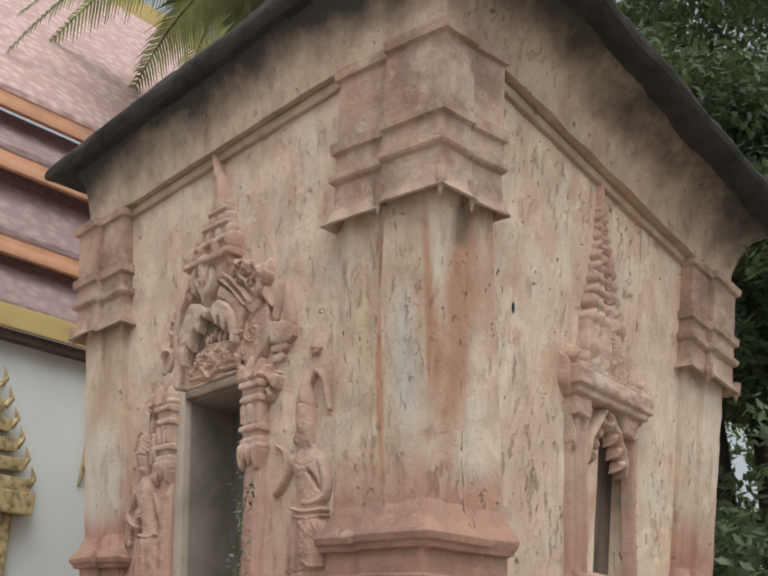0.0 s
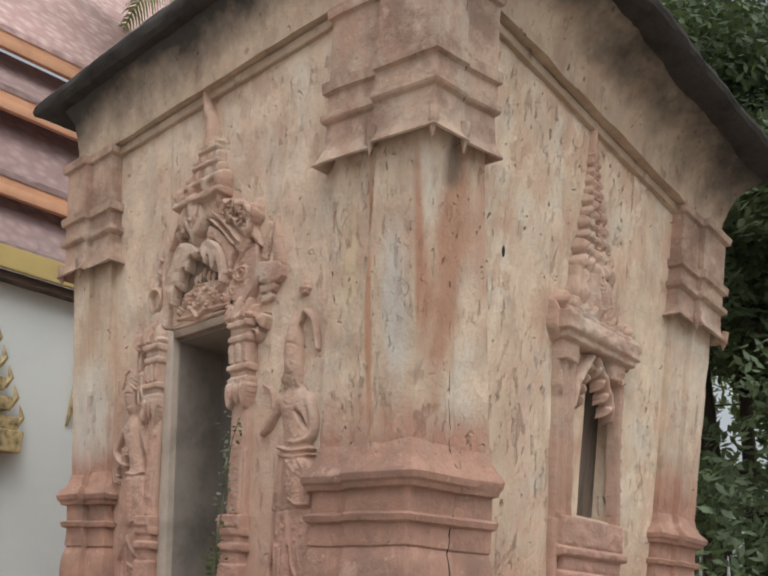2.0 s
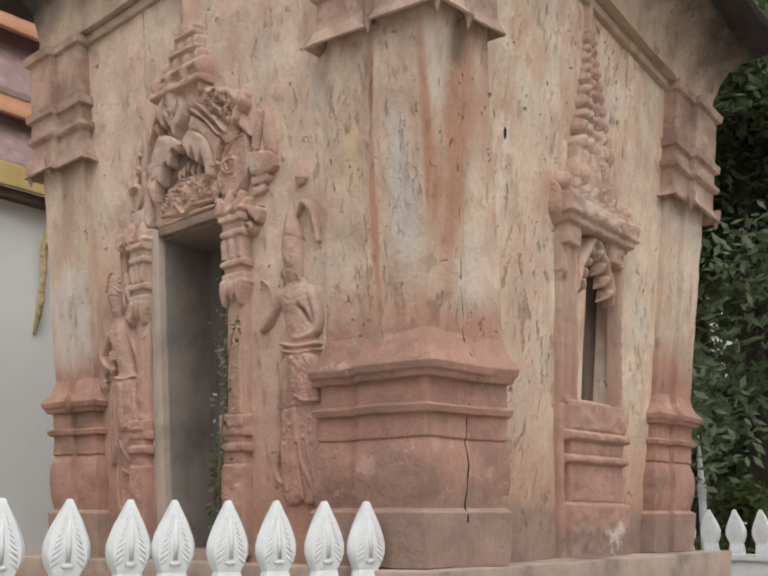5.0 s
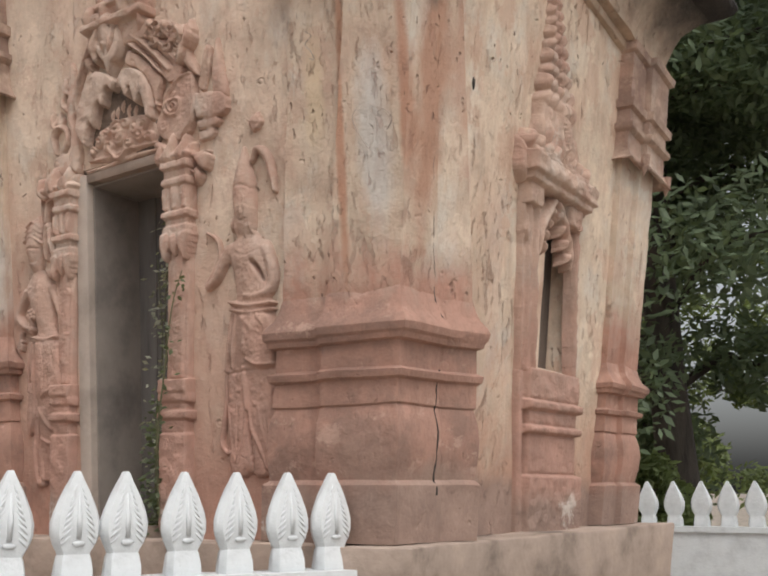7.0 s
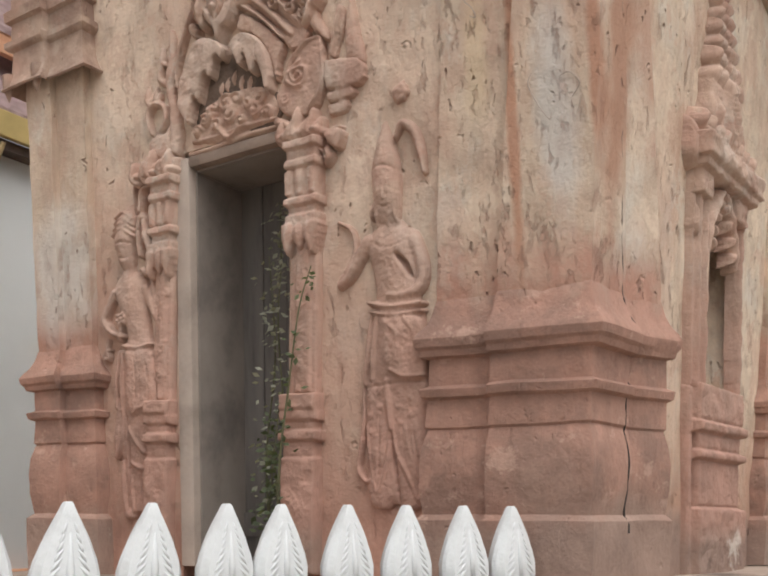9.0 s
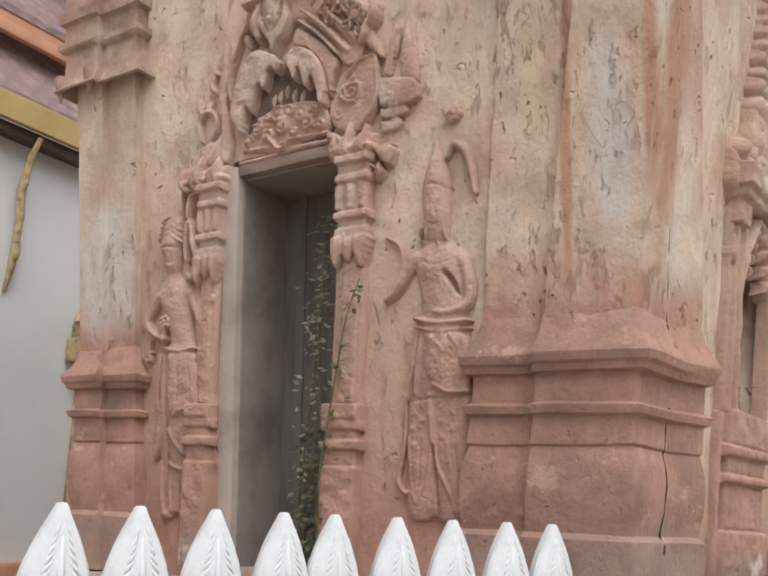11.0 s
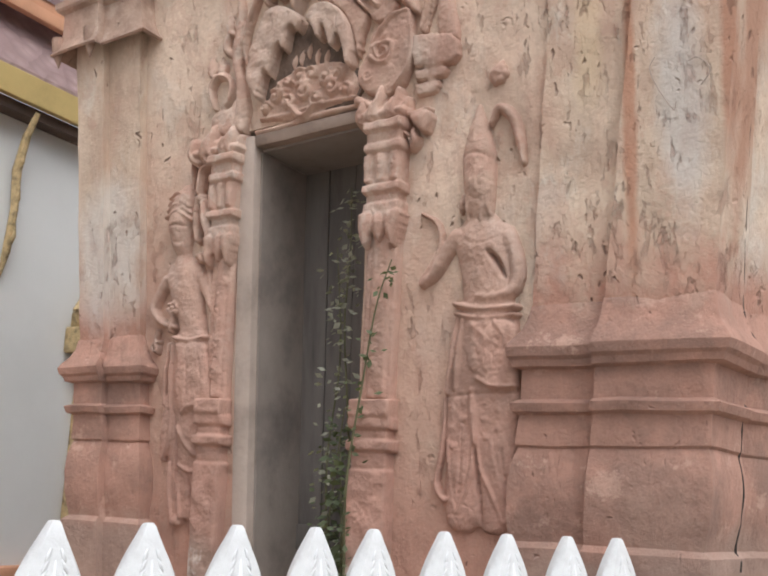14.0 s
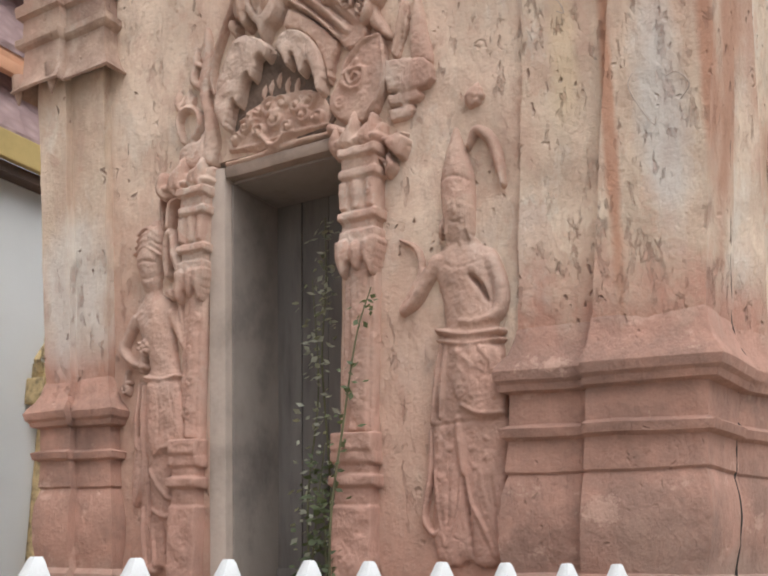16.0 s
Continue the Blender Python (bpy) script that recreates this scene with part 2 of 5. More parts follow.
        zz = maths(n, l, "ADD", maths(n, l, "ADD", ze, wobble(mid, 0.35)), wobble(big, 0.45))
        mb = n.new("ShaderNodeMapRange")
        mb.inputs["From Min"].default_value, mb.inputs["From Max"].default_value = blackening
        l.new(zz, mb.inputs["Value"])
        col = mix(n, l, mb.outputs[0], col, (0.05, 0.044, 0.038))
    l.new(col, b.inputs["Base Color"])
    b.inputs["Roughness"].default_value = 0.93
    hgt = maths(n, l, "SUBTRACT", maths(n, l, "MULTIPLY", fine, 0.17), maths(n, l, "ADD", pit, maths(n, l, "MULTIPLY", flake, 0.3)))
    hgt = maths(n, l, "ADD", hgt, maths(n, l, "MULTIPLY", mid, 1.2))
    hgt = maths(n, l, "ADD", hgt, maths(n, l, "MULTIPLY", maths(n, l, "ADD", ramp(n, l, coat, [(0.51, 0.0), (0.54, 1.0)]), ramp(n, l, streak, [(0.46, 0.0), (0.50, 1.0)])), 0.05))
    bump(n, l, b, hgt, 0.9, 0.025)
    return m


CREAM, RED = (0.66, 0.51, 0.385), (0.455, 0.235, 0.175)
M_WALL = stucco("old_limewash", (0.70, 0.555, 0.435), RED, 1.75, 2.5, pits=.7, grey=.5, pinks=.4, patches=(((-2.6, 0, 2.6), (.45, .3, 1.0), (.50, .29, .22), .7), ((-1.15, 0, 2.4), (.4, .3, .9), (.52, .31, .235), .6)))
M_WALL_EAST = stucco("worn_limewash", (0.72, 0.58, 0.445), (0.54, 0.32, 0.23), 1.75, 2.5, pits=1.0, grey=0.6, pinks=.75, foot=1.72, patches=(((0, .9, 3.3), (.3, .35, 1.2), (.53, .31, .22), .7),))
M_PIER = stucco("pier_limewash", (0.66, 0.53, 0.41), RED, 2.62, 2.95, pits=.8, grey=0.7, pinks=.45,
                patches=(((.05, -.23, 3.4), (.12, .25, .6), (.60, .575, .54), .8), ((-.15, -.2, 3.5), (.035, .3, 1.1), (.47, .22, .13), .85), ((.235, -.23, 3.5), (.045, .16, 1.3), (.45, .22, .14), .9),
                         ((.29, -.04, 3.6), (.15, .17, 1.6), (.44, .23, .15), .95), ((.38, .2, 2.95), (.16, .11, .5), (.68, .56, .45), .7), ((.42, .18, 3.9), (.2, .2, .7), (.46, .26, .18), .8), ((-.32, -.2, 3.7), (.08, .2, .35), (.71, .56, .37), .6),
                         ((.34, -.1, 4.22), (.09, .11, .17), (.15, .115, .09), .85), ((-2.8, -.2, 3.0), (.28, .25, .45), (.64, .61, .57), .75)))
M_CAP = stucco("moulded_plaster", (0.50, 0.365, 0.285), (0.45, 0.25, 0.19), 2.6, 2.8, pits=0.3, grey=0.3, pinks=.6, blotch=.75, foot=1.68, patches=(((-.1, -.15, 1.8), (.3, .3, .25), (.33, .23, .185), .6), ((.12, .5, 1.65), (.2, .5, .25), (.34, .255, .21), .7)))
M_CARVE = stucco("carved_plaster", (0.56, 0.40, 0.315), (0.48, 0.275, 0.215), 2.0, 3.4, pits=0.15, grey=0.35, pinks=.7, foot=1.62)
M_PALE = stucco("pale_carved_plaster", (0.56, 0.425, 0.345), (0.48, 0.29, 0.225), 1.0, 1.1, pits=0.3, grey=0.35, pinks=.5)
# grime and the gable's inner shade in one dark colour
M_GRIME_SHADE = plain("grimy_shaded_plaster", (0.16, 0.115, 0.09), 0.95, 0.3, 9.0, 0.5)
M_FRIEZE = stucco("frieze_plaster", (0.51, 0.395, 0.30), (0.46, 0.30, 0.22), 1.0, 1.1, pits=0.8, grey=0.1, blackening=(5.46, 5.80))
M_SOOT = plain("blackened_cement", (0.035, 0.031, 0.028), 0.95, 0.3, 5.0, 0.5)
M_DARK = plain("dark_interior_plaster", (0.42, 0.39, 0.36), 0.95, 0.25, 3.0, 0.3)
M_JAMB = plain("weathered_grey_timber", (0.165, 0.148, 0.135), 0.85, 0.2, 4.0, 0.3, stretch=(3, 3, 0.25))
M_REVEAL = plain("limewashed_reveal", (0.42, 0.35, 0.30), 0.9, 0.18, 3.0, 0.3)
M_WHITE = plain("white_painted_cement", (0.62, 0.64, 0.65), 0.75, 0.08, 7.0, 0.25)
M_CEMENT = plain("stained_cement", (0.36, 0.28, 0.23), 0.9, 0.35, 2.5, 0.4)
M_GROUND = plain("packed_earth_paving", (0.30, 0.25, 0.20), 0.95, 0.25, 2.0, 0.4)
M_HALL = plain("whitewashed_hall_wall", (0.72, 0.74, 0.74), 0.8, 0.03, 1.0, 0.05)
M_GOLD = plain("gilded_stucco", (0.50, 0.38, 0.20), 0.5, 0.4, 14.0, 0.6, metal=0.1)
M_OCHRE = plain("ochre_painted_board", (0.56, 0.42, 0.17), 0.6, 0.08, 3.0, 0.1)
M_ORANGE = plain("orange_painted_board", (0.68, 0.36, 0.22), 0.55, 0.08, 3.0, 0.1)
M_BROWN = plain("dark_brown_soffit", (0.10, 0.065, 0.05), 0.7, 0.2, 4.0, 0.2)
M_LINTEL = plain("brown_lintel_plaster", (0.27, 0.205, 0.165), 0.9, 0.25, 5.0, 0.4)
# reveal plaster with the doorway's shade put into its colour
M_REVEAL_SHADE = plain("shaded_reveal_plaster", (0.255, 0.22, 0.195), 0.9, 0.2, 3.0, 0.3)
M_SHUTTER = plain("dark_timber", (0.14, 0.105, 0.085), 0.8, 0.25, 5.0, 0.3, stretch=(3, 3, .3))
M_LEAF = leafy("dark_green_leaves", (0.14, 0.185, 0.11))
M_LEAF_YELLOW = leafy("yellow_green_leaves", (0.15, 0.19, 0.07))
M_FROND = leafy("palm_frond_green", (0.33, 0.38, 0.25), 2.0)
M_BARK = plain("dark_bark", (0.060, 0.048, 0.038), 0.9, 0.35, 4.0, 0.8, stretch=(2, 2, 0.4))
M_WEED = leafy("weed_leaves", (0.12, 0.15, 0.085), 8.0)
M_PALE_WEED = leafy("dusty_weed_leaves", (0.46, 0.47, 0.40), 8.0)
M_PALM_BARK = plain("grey_palm_bark", (0.27, 0.24, 0.20), 0.9, 0.2, 5.0, 0.5)
M_STEM = plain("weed_stem", (0.12, 0.12, 0.06), 0.7, 0.2, 8.0, 0.0)


def tile_roof_material(name, c, c2):
    m, n, l, b = nodes_of(name)
    vo = n.new("ShaderNodeTexVoronoi")
    vo.inputs["Scale"].default_value = 7.5
    l.new(coords(n, l, (1, 1, 1.3)), vo.inputs["Vector"])
    k = ramp(n, l, vo.outputs["Distance"], [(0.05, 0.0), (0.6, 1.0)])
    col = mix(n, l, k, c, c2)
    col = mix(n, l, maths(n, l, "MULTIPLY", noise_tex(n, l, 0.7), 0.5), col, (0.33, 0.27, 0.26))
    l.new(col, b.inputs["Base Color"])
    b.inputs["Roughness"].default_value = 0.75
    bump(n, l, b, vo.outputs["Distance"], 0.6, 0.04)
    return m


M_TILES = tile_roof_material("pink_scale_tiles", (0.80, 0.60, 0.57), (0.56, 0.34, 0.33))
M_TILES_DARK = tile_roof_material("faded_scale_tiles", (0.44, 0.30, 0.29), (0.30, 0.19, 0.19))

# ---- ground ----
bm = bmesh.new()
bmesh.ops.create_grid(bm, x_segments=2, y_segments=2, size=400)
tagged(part("ground", bm, M_GROUND), "brown packed earth and worn paving of the temple yard", "ground", kind="structure")

# ---- the chapel ----
chapel = tagged(new("chapel"), "small old plastered brick chapel with flaking cream and pink limewash", "building")


def worn(bm, cuts=3, amp=0.006, scale=5.0, seed=0.0, longest=0.12):
    for _ in range(cuts):
        es = [e for e in bm.edges if e.calc_length() > longest]
        if not es:
            break
        bmesh.ops.subdivide_edges(bm, edges=es, cuts=1, use_grid_fill=True)
    return rough(bm, amp, scale, seed)


DX0, DX1, DZ0, DZ1 = -1.98, -1.412, 1.45, 3.572
WY0, WY1, WZ0, WZ1 = 1.93, 2.38, 2.465, 3.60
south = part("south_wall", worn(boxm(-2.92, 0, 1.40, DX0 - 0.09, 0.42, 5.9), 4, 0.012, 2.5), M_WALL, chapel, sunk=True)
part("south_wall", worn(boxm(DX1 + 0.002, 0, 1.40, 0.0, 0.42, 5.9), 4, 0.012, 2.5, 1.0), M_WALL, chapel, sunk=True)
part("south_wall", worn(boxm(DX0 - 0.088, 0.001, DZ1 + 0.1, DX1, 0.421, 5.899), 3, 0.006, 2.5, 2.0), M_WALL, chapel, sunk=True)
part("east_wall", worn(boxm(-0.42, 0.424, 1.40, 0.0, WY0, 5.9), 4, 0.012, 2.5, 3.0), M_WALL_EAST, chapel, sunk=True)
part("east_wall", worn(boxm(-0.42, WY1, 1.40, 0.0, 3.45, 5.9), 4, 0.012, 2.5, 4.0), M_WALL_EAST, chapel, sunk=True)
part("east_wall", worn(boxm(-0.42, WY0 + 0.001, 1.40, -0.001, WY1 - 0.001, WZ0), 2, 0.006, 2.5, 5.0), M_WALL_EAST, chapel, sunk=True)
part("east_wall", worn(boxm(-0.42, WY0 + 0.001, WZ1, -0.001, WY1 - 0.001, 5.9), 3, 0.006, 2.5, 6.0), M_WALL_EAST, chapel, sunk=True)
part("west_wall", boxm(-2.92, 0.424, 1.40, -2.52, 3.45, 5.9), M_WALL, chapel, sunk=True)
# unseen wall with an invented door-high gap that lets daylight inside
part("north_wall", boxm(-2.519, 3.05, 1.40, -2.1, 3.449, 5.9), M_WALL, chapel, sunk=True)
part("north_wall", boxm(-1.3, 3.05, 1.40, -0.421, 3.449, 5.9), M_WALL, chapel, sunk=True)
part("north_wall", boxm(-2.099, 3.051, 3.5, -1.301, 3.448, 5.9), M_WALL, chapel, sunk=True)
part("inner_floor", boxm(-2.5, 0.43, 1.30, -0.43, 3.04, 1.46), M_DARK, chapel, sunk=True)
part("inner_ceiling", boxm(-2.5, 0.43, 5.2, -0.43, 3.04, 5.3), M_DARK, chapel, sunk=True)

BASE = [(1.41, .065), (1.69, .065), (1.715, .035), (1.75, .04), (1.82, .05), (1.92, .052), (2.0, .042), (2.06, .025), (2.075, .02), (2.085, .03), (2.2, .024),
        (2.213, .05), (2.245, .056), (2.262, .022), (2.38, .02), (2.39, .052), (2.415, .058), (2.43, .072), (2.465, .078), (2.495, .062), (2.53, .034), (2.58, .014), (2.63, .004), (2.68, -.016)]
SHAFT = [(2.57, -.004), (2.70, 0), (3.0, 0), (3.4, 0), (3.8, 0), (4.2, 0), (4.46, 0)]
CAP = [(4.46, -.01), (4.42, .01), (4.345, .055), (4.325, .085), (4.335, .092), (4.37, .07), (4.44, .048), (4.585, .04), (4.60, .062), (4.615, .07), (4.65, .07), (4.665, .045),
       (4.775, .042), (4.79, .066), (4.855, .07), (4.87, .04), (5.27, .036), (5.285, .06), (5.345, .066), (5.36, .02)]


def pier_ring(kind, e, z):
    if kind == "near":
        f = min(max((z - 2.5) / 1.85, 0), 1)
        xm, xa, ya, xb, yb = -.315 + .058 * f, .15 - .03 * f, .23 - .113 * f, .27 - .11 * f, .44 - .087 * f
        return [(-.615 - e, .1), (-.615 - e, -.036 - e), (xm - e * .2, -.036 - e), (xm - e * .2, -.09 - e), (.1 + e, -.09 - e), (xa + e, ya),
                (xa - .02 + e, ya + .004), (xb - .02 + e, yb + e * .6), (-.1, yb + e * .6), (-.1, .1)]
    if kind == "west":
        return [(-2.613 + e, .1), (-2.613 + e, -.05 - e), (-2.80 + e * .3, -.05 - e), (-2.80 + e * .3, -.095 - e), (-2.957 - e, -.095 - e), (-2.957 - e, .5), (-2.8, .5), (-2.8, .1)][::-1]
    return [(-.1, 3.0 - e), (.04 + e, 3.0 - e), (.04 + e, 3.22 - e * .5), (.08 + e, 3.22 - e * .5), (.08 + e, 3.48 + e), (-.5, 3.48 + e), (-.5, 3.3), (-.1, 3.3)]


def pier(kind):
    p = new("corner_pier")
    p.parent = chapel
    for name, prof, mat, amp in (("base", BASE, M_CAP, .006), ("shaft", SHAFT, M_PIER, .007), ("capital", CAP, M_CAP, .005)):
        bm = loft(bmesh.new(), [[(x, y, z) for x, y in pier_ring(kind, e, z)] for z, e in prof])
        part(name, worn(bm, 2, amp, 6.0, len(kind) + len(name), 0.1), mat, p, sunk=True)
    for x, y in ((-.25, -.165), (.165, -.155), (.185, .10)) if kind == "near" else ((-3.025, -.15), (-2.83, -.15)) if kind == "west" else ((.14, 3.56), (.14, 3.13)):
        part("drip", tube(bmesh.new(), [(x, y, 4.44), (x, y, 4.36), (x, y, 4.265)], [.03, .028, .004], 8), M_CAP, p, sunk=True)
    return p


for k in ("near", "west", "far"):
    pier(k)

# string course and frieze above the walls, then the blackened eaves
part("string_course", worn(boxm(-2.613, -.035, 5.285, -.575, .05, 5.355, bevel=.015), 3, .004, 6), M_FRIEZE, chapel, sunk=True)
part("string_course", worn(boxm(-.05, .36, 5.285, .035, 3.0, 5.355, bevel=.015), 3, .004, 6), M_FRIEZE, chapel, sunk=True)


def frieze(prof, seed):
    bm = loft(bmesh.new(), [[(-2.93 - e, -.06 - e, z), (.06 + q, -.06 - e, z), (.06 + q, 3.47 + e, z), (-2.93 - e, 3.47 + e, z)] for z, e, q in prof])
    return worn(bm, 5, .014, 4.0, seed, .12)


part("frieze", frieze([(5.36, .02, .03), (5.50, .02, .035), (5.62, .025, .06), (5.74, .04, .10), (5.78, .05, .13), (5.82, .065, .16), (5.86, .08, .20), (5.92, .10, .26)], 9), M_FRIEZE, chapel, "cream frieze blackened towards the eaves", sunk=True)
bm = bmesh.new()
loft(bm, [[(-3.0 - w, -.12 - s, z), (.12 + e, -.12 - s, z), (.12 + e, 3.53 + s, z), (-3.0 - w, 3.53 + s, z)]
          for z, s, e, w in ((5.90, .0, .19, .03), (5.902, .05, .25, .13), (5.92, .085, .30, .21), (5.955, .105, .33, .25), (6.0, .112, .34, .265), (6.045, .105, .33, .25), (6.085, .08, .30, .22), (6.2, .0, .2, .12), (7.0, -.9, -.75, -.8))])
part("roof", rough(worn(bm, 6, .02, 2.2, 4, .10), .012, 9.0, 2), M_SOOT, chapel, "blackened weathered cement roof", sunk=True)

# footing under the chapel
tagged(part("chapel_footing", worn(boxm(-3.2, -.29, .1, .33, 3.8, 1.405, bevel=.02), 4, .012, 3.0, 2, .2), M_CEMENT, sunk=True), "stained cement footing under the chapel", "footing", kind="structure")

# ---- door ----
jamb = new("door_frame")
jamb.parent = chapel
part("jamb", worn(boxm(DX0 - .088, -.022, 1.46, DX0, .44, 3.634, bevel=.012), 2, .004, 8), M_REVEAL, jamb, sunk=True)
part("jamb", worn(boxm(DX1 + .003, .1, 1.46, DX1 + .03, .44, 3.5), 2, .003, 8), M_REVEAL, jamb, sunk=True)
# lintel plaster is darker and browner than the jambs
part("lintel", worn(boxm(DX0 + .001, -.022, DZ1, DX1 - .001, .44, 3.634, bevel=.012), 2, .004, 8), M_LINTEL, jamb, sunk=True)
part("sill", boxm(DX0 + .001, -.02, 1.40, DX1 - .001, .42, 1.47), M_CEMENT, jamb, sunk=True)
# thin added sheets that paint the shade inside the doorway
part("shade_liner", worn(boxm(DX0 + .001, .03, 1.475, DX0 + .012, .40, 3.556), 2, .002, 8), M_REVEAL_SHADE, jamb, sunk=True)
part("shade_liner", worn(boxm(DX0 + .013, .03, 3.559, DX1 - .002, .40, 3.570), 2, .002, 8), M_REVEAL_SHADE, jamb, sunk=True)
door = new("timber_door")
door.parent = chapel
for i in range(4):
    w = (DX1 - DX0) / 4
    part("plank", worn(boxm(DX0 + i * w + .002, .40 + .004 * (i % 2), 1.475, DX0 + (i + 1) * w - .002, .438, 3.570, bevel=.004), 2, .002, 6, i), M_JAMB, door, sunk=True)
part("rail", worn(boxm(DX0 + .01, .385, 1.60, DX1 - .01, .40, 1.72, bevel=.004), 2, .002, 6), M_JAMB, door, sunk=True)

# window shutter in the east wall
part("shutter", worn(boxm(-.16, WY0 + .002, WZ0 + .002, -.13, WY1 - .002, WZ1 - .002, bevel=.004), 2, .002, 6), M_SHUTTER, chapel, "dark brown timber shutter", sunk=True)

# ---- fence of lotus buds ----
FX, FY, FA = -0.202, -0.204, -1.989
FD = Vector((math.cos(FA), math.sin(FA), 0))
BUD_Z = 1.298


def bud_shape():
    prof = [(0, .082, .055), (.012, .085, .058), (.05, .082, .055), (.085, .076, .048), (.105, .070, .042), (.118, .076, .044), (.15, .095, .05), (.19, .107, .052), (.235, .109, .050),
            (.28, .097, .046), (.33, .076, .040), (.38, .050, .033), (.42, .028, .026), (.443, .016, .020), (.45, .011, .014)]
    rings = []
    for z, w, d in prof:
        rings.append([(w, 0, z), (w * .97, -d * .4, z), (w * .80, -d * .92, z), (w * .3, -d, z), (-w * .3, -d, z), (-w * .80, -d * .92, z), (-w * .97, -d * .4, z), (-w, 0, z),
                      (-w * .8, d * .9, z), (w * .8, d * .9, z)])
    return loft(bmesh.new(), rings)


def bud_relief():
    bm = bmesh.new()
    for s in (-1, 1):
        for i in range(9):
            z = .145 + i * .025
            w = (.084, .086, .085, .080, .072, .062, .052, .042, .032)[i]
            d = (.049, .050, .049, .047, .045, .042, .039, .036, .033)[i]
            tube(bm, [(s * w * .86, -d * .95, z), (s * w * .62, -d - .003, z + .022), (s * w * .36, -d * .97, z + .042)], [.0035, .006, .003], 5)
    tube(bm, [(0, -.050, .17), (0, -.048, .25), (0, -.036, .36)], [.012, .014, .003], 6)
    blob(bm, (0, -.052, .15), .03, .008, .012, 8, 5)
    return bm


def fence(name, x, y, ang, dists, label, bow=0.0):
    d = Vector((math.cos(ang), math.sin(ang), 0))
    side = Vector((d.y, -d.x, 0))
    length = dists[-1] + .3

    def along(t):
        f = t / 1.8
        return Vector((x, y, 0)) + d * t + side * (bow * math.sin(math.pi * max(f, 0) ** 1.4) if f < 1 else -bow * 3 * (f - 1))

    bm = bmesh.new()
    steps = [-.12 + i * (length + .12) / 14 for i in range(15)]
    for half, z0, z1 in ((.10, 0, BUD_Z - .05), (.125, BUD_Z - .055, BUD_Z)):
        loft(bm, [[along(t) + side * half + Vector((0, 0, z0)), along(t) - side * half + Vector((0, 0, z0)), along(t) - side * half + Vector((0, 0, z1)), along(t) + side * half + Vector((0, 0, z1))] for t in steps])
    tagged(part("boundary_wall", worn(bm, 2, .004, 4, 1, .2), M_WHITE), label, "wall", kind="structure")
    bud = new("lotus_bud_finial")
    part("bud", worn(bud_shape(), 1, .0025, 14, 1, .05), M_WHITE, bud, smooth=False)
    part("leaf_relief", bud_relief(), M_WHITE, bud, smooth=True)
    tagged(bud, "white painted cement lotus bud finial on the boundary wall", "finial", group=name)
    for i, t in enumerate(dists):
        m = Matrix.Translation(along(t) + Vector((0, 0, BUD_Z))) @ Matrix.Rotation(ang + math.pi + random.uniform(-.05, .05), 4, "Z") @ Matrix.Rotation(random.uniform(-.02, .02), 4, "Y")
        if i == 0:
            bud.matrix_basis = m
        else:
            copy_thing(bud, m)


fence("finials on the near boundary wall", FX, FY, FA, (0, .224, .475, .715, .986, 1.204, 1.506, 1.812, 2.10, 2.39, 2.67, 2.95), "low white painted boundary wall beside the chapel", bow=.14)
fence("finials on the far boundary wall", -1.4, 6.6, 0.0, [i * .27 for i in range(24)], "low white painted boundary wall behind the chapel")

# ---- the large hall beyond ----
hall = tagged(new("temple_hall"), "white temple hall with stepped pink tiled roofs and orange bargeboards", "building")
HX = -5.0
part("wall", boxm(HX - 6, -9, 0, HX - .12, 12, 4.5), M_HALL, hall)
part("plinth", boxm(HX - 6, -9, 0, HX, 12, 1.30, bevel=.03), M_ORANGE, hall, "orange painted plinth")
part("soffit", boxm(HX - .6, -9, 4.50, HX + .02, 12, 4.58), M_BROWN, hall)
part("fascia", boxm(HX + .02, -9, 4.58, HX + .08, 12, 4.79, bevel=.01), M_OCHRE, hall)


def roof_slope(x0, z0, x1, z1, thick=.06):
    bm = bmesh.new()
    loft(bm, [[(x0, y, z0), (x1, y, z1), (x1, y, z1 - thick), (x0, y, z0 - thick)] for y in (-9, 12)])
    return bm


def orange_board(z0, z1, x):
    bm = boxm(x, -9, z0, x + .07, 12, z0 + (z1 - z0) * .45, bevel=.01)
    box(bm, x - .03, -9, z0 + (z1 - z0) * .46, x + .04, 12, z1, bevel=.01)
    return bm


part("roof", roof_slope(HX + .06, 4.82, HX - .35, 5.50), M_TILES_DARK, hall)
part("bargeboard", orange_board(5.30, 5.52, HX - .1), M_ORANGE, hall)
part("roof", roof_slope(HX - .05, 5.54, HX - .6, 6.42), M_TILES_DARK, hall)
part("bargeboard", orange_board(6.20, 6.43, HX - .25), M_ORANGE, hall)
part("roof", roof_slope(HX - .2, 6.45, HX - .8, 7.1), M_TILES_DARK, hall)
part("bargeboard", orange_board(6.90, 7.12, HX - .4), M_ORANGE, hall)
part("roof", roof_slope(HX - .35, 7.14, HX - 3.6, 11.2), M_TILES, hall)
part("ridge", boxm(HX - 3.8, -9, 11.05, HX - 3.5, 12, 11.4, bevel=.03), M_OCHRE, hall)

# gilded window surrounds on the hall's wall


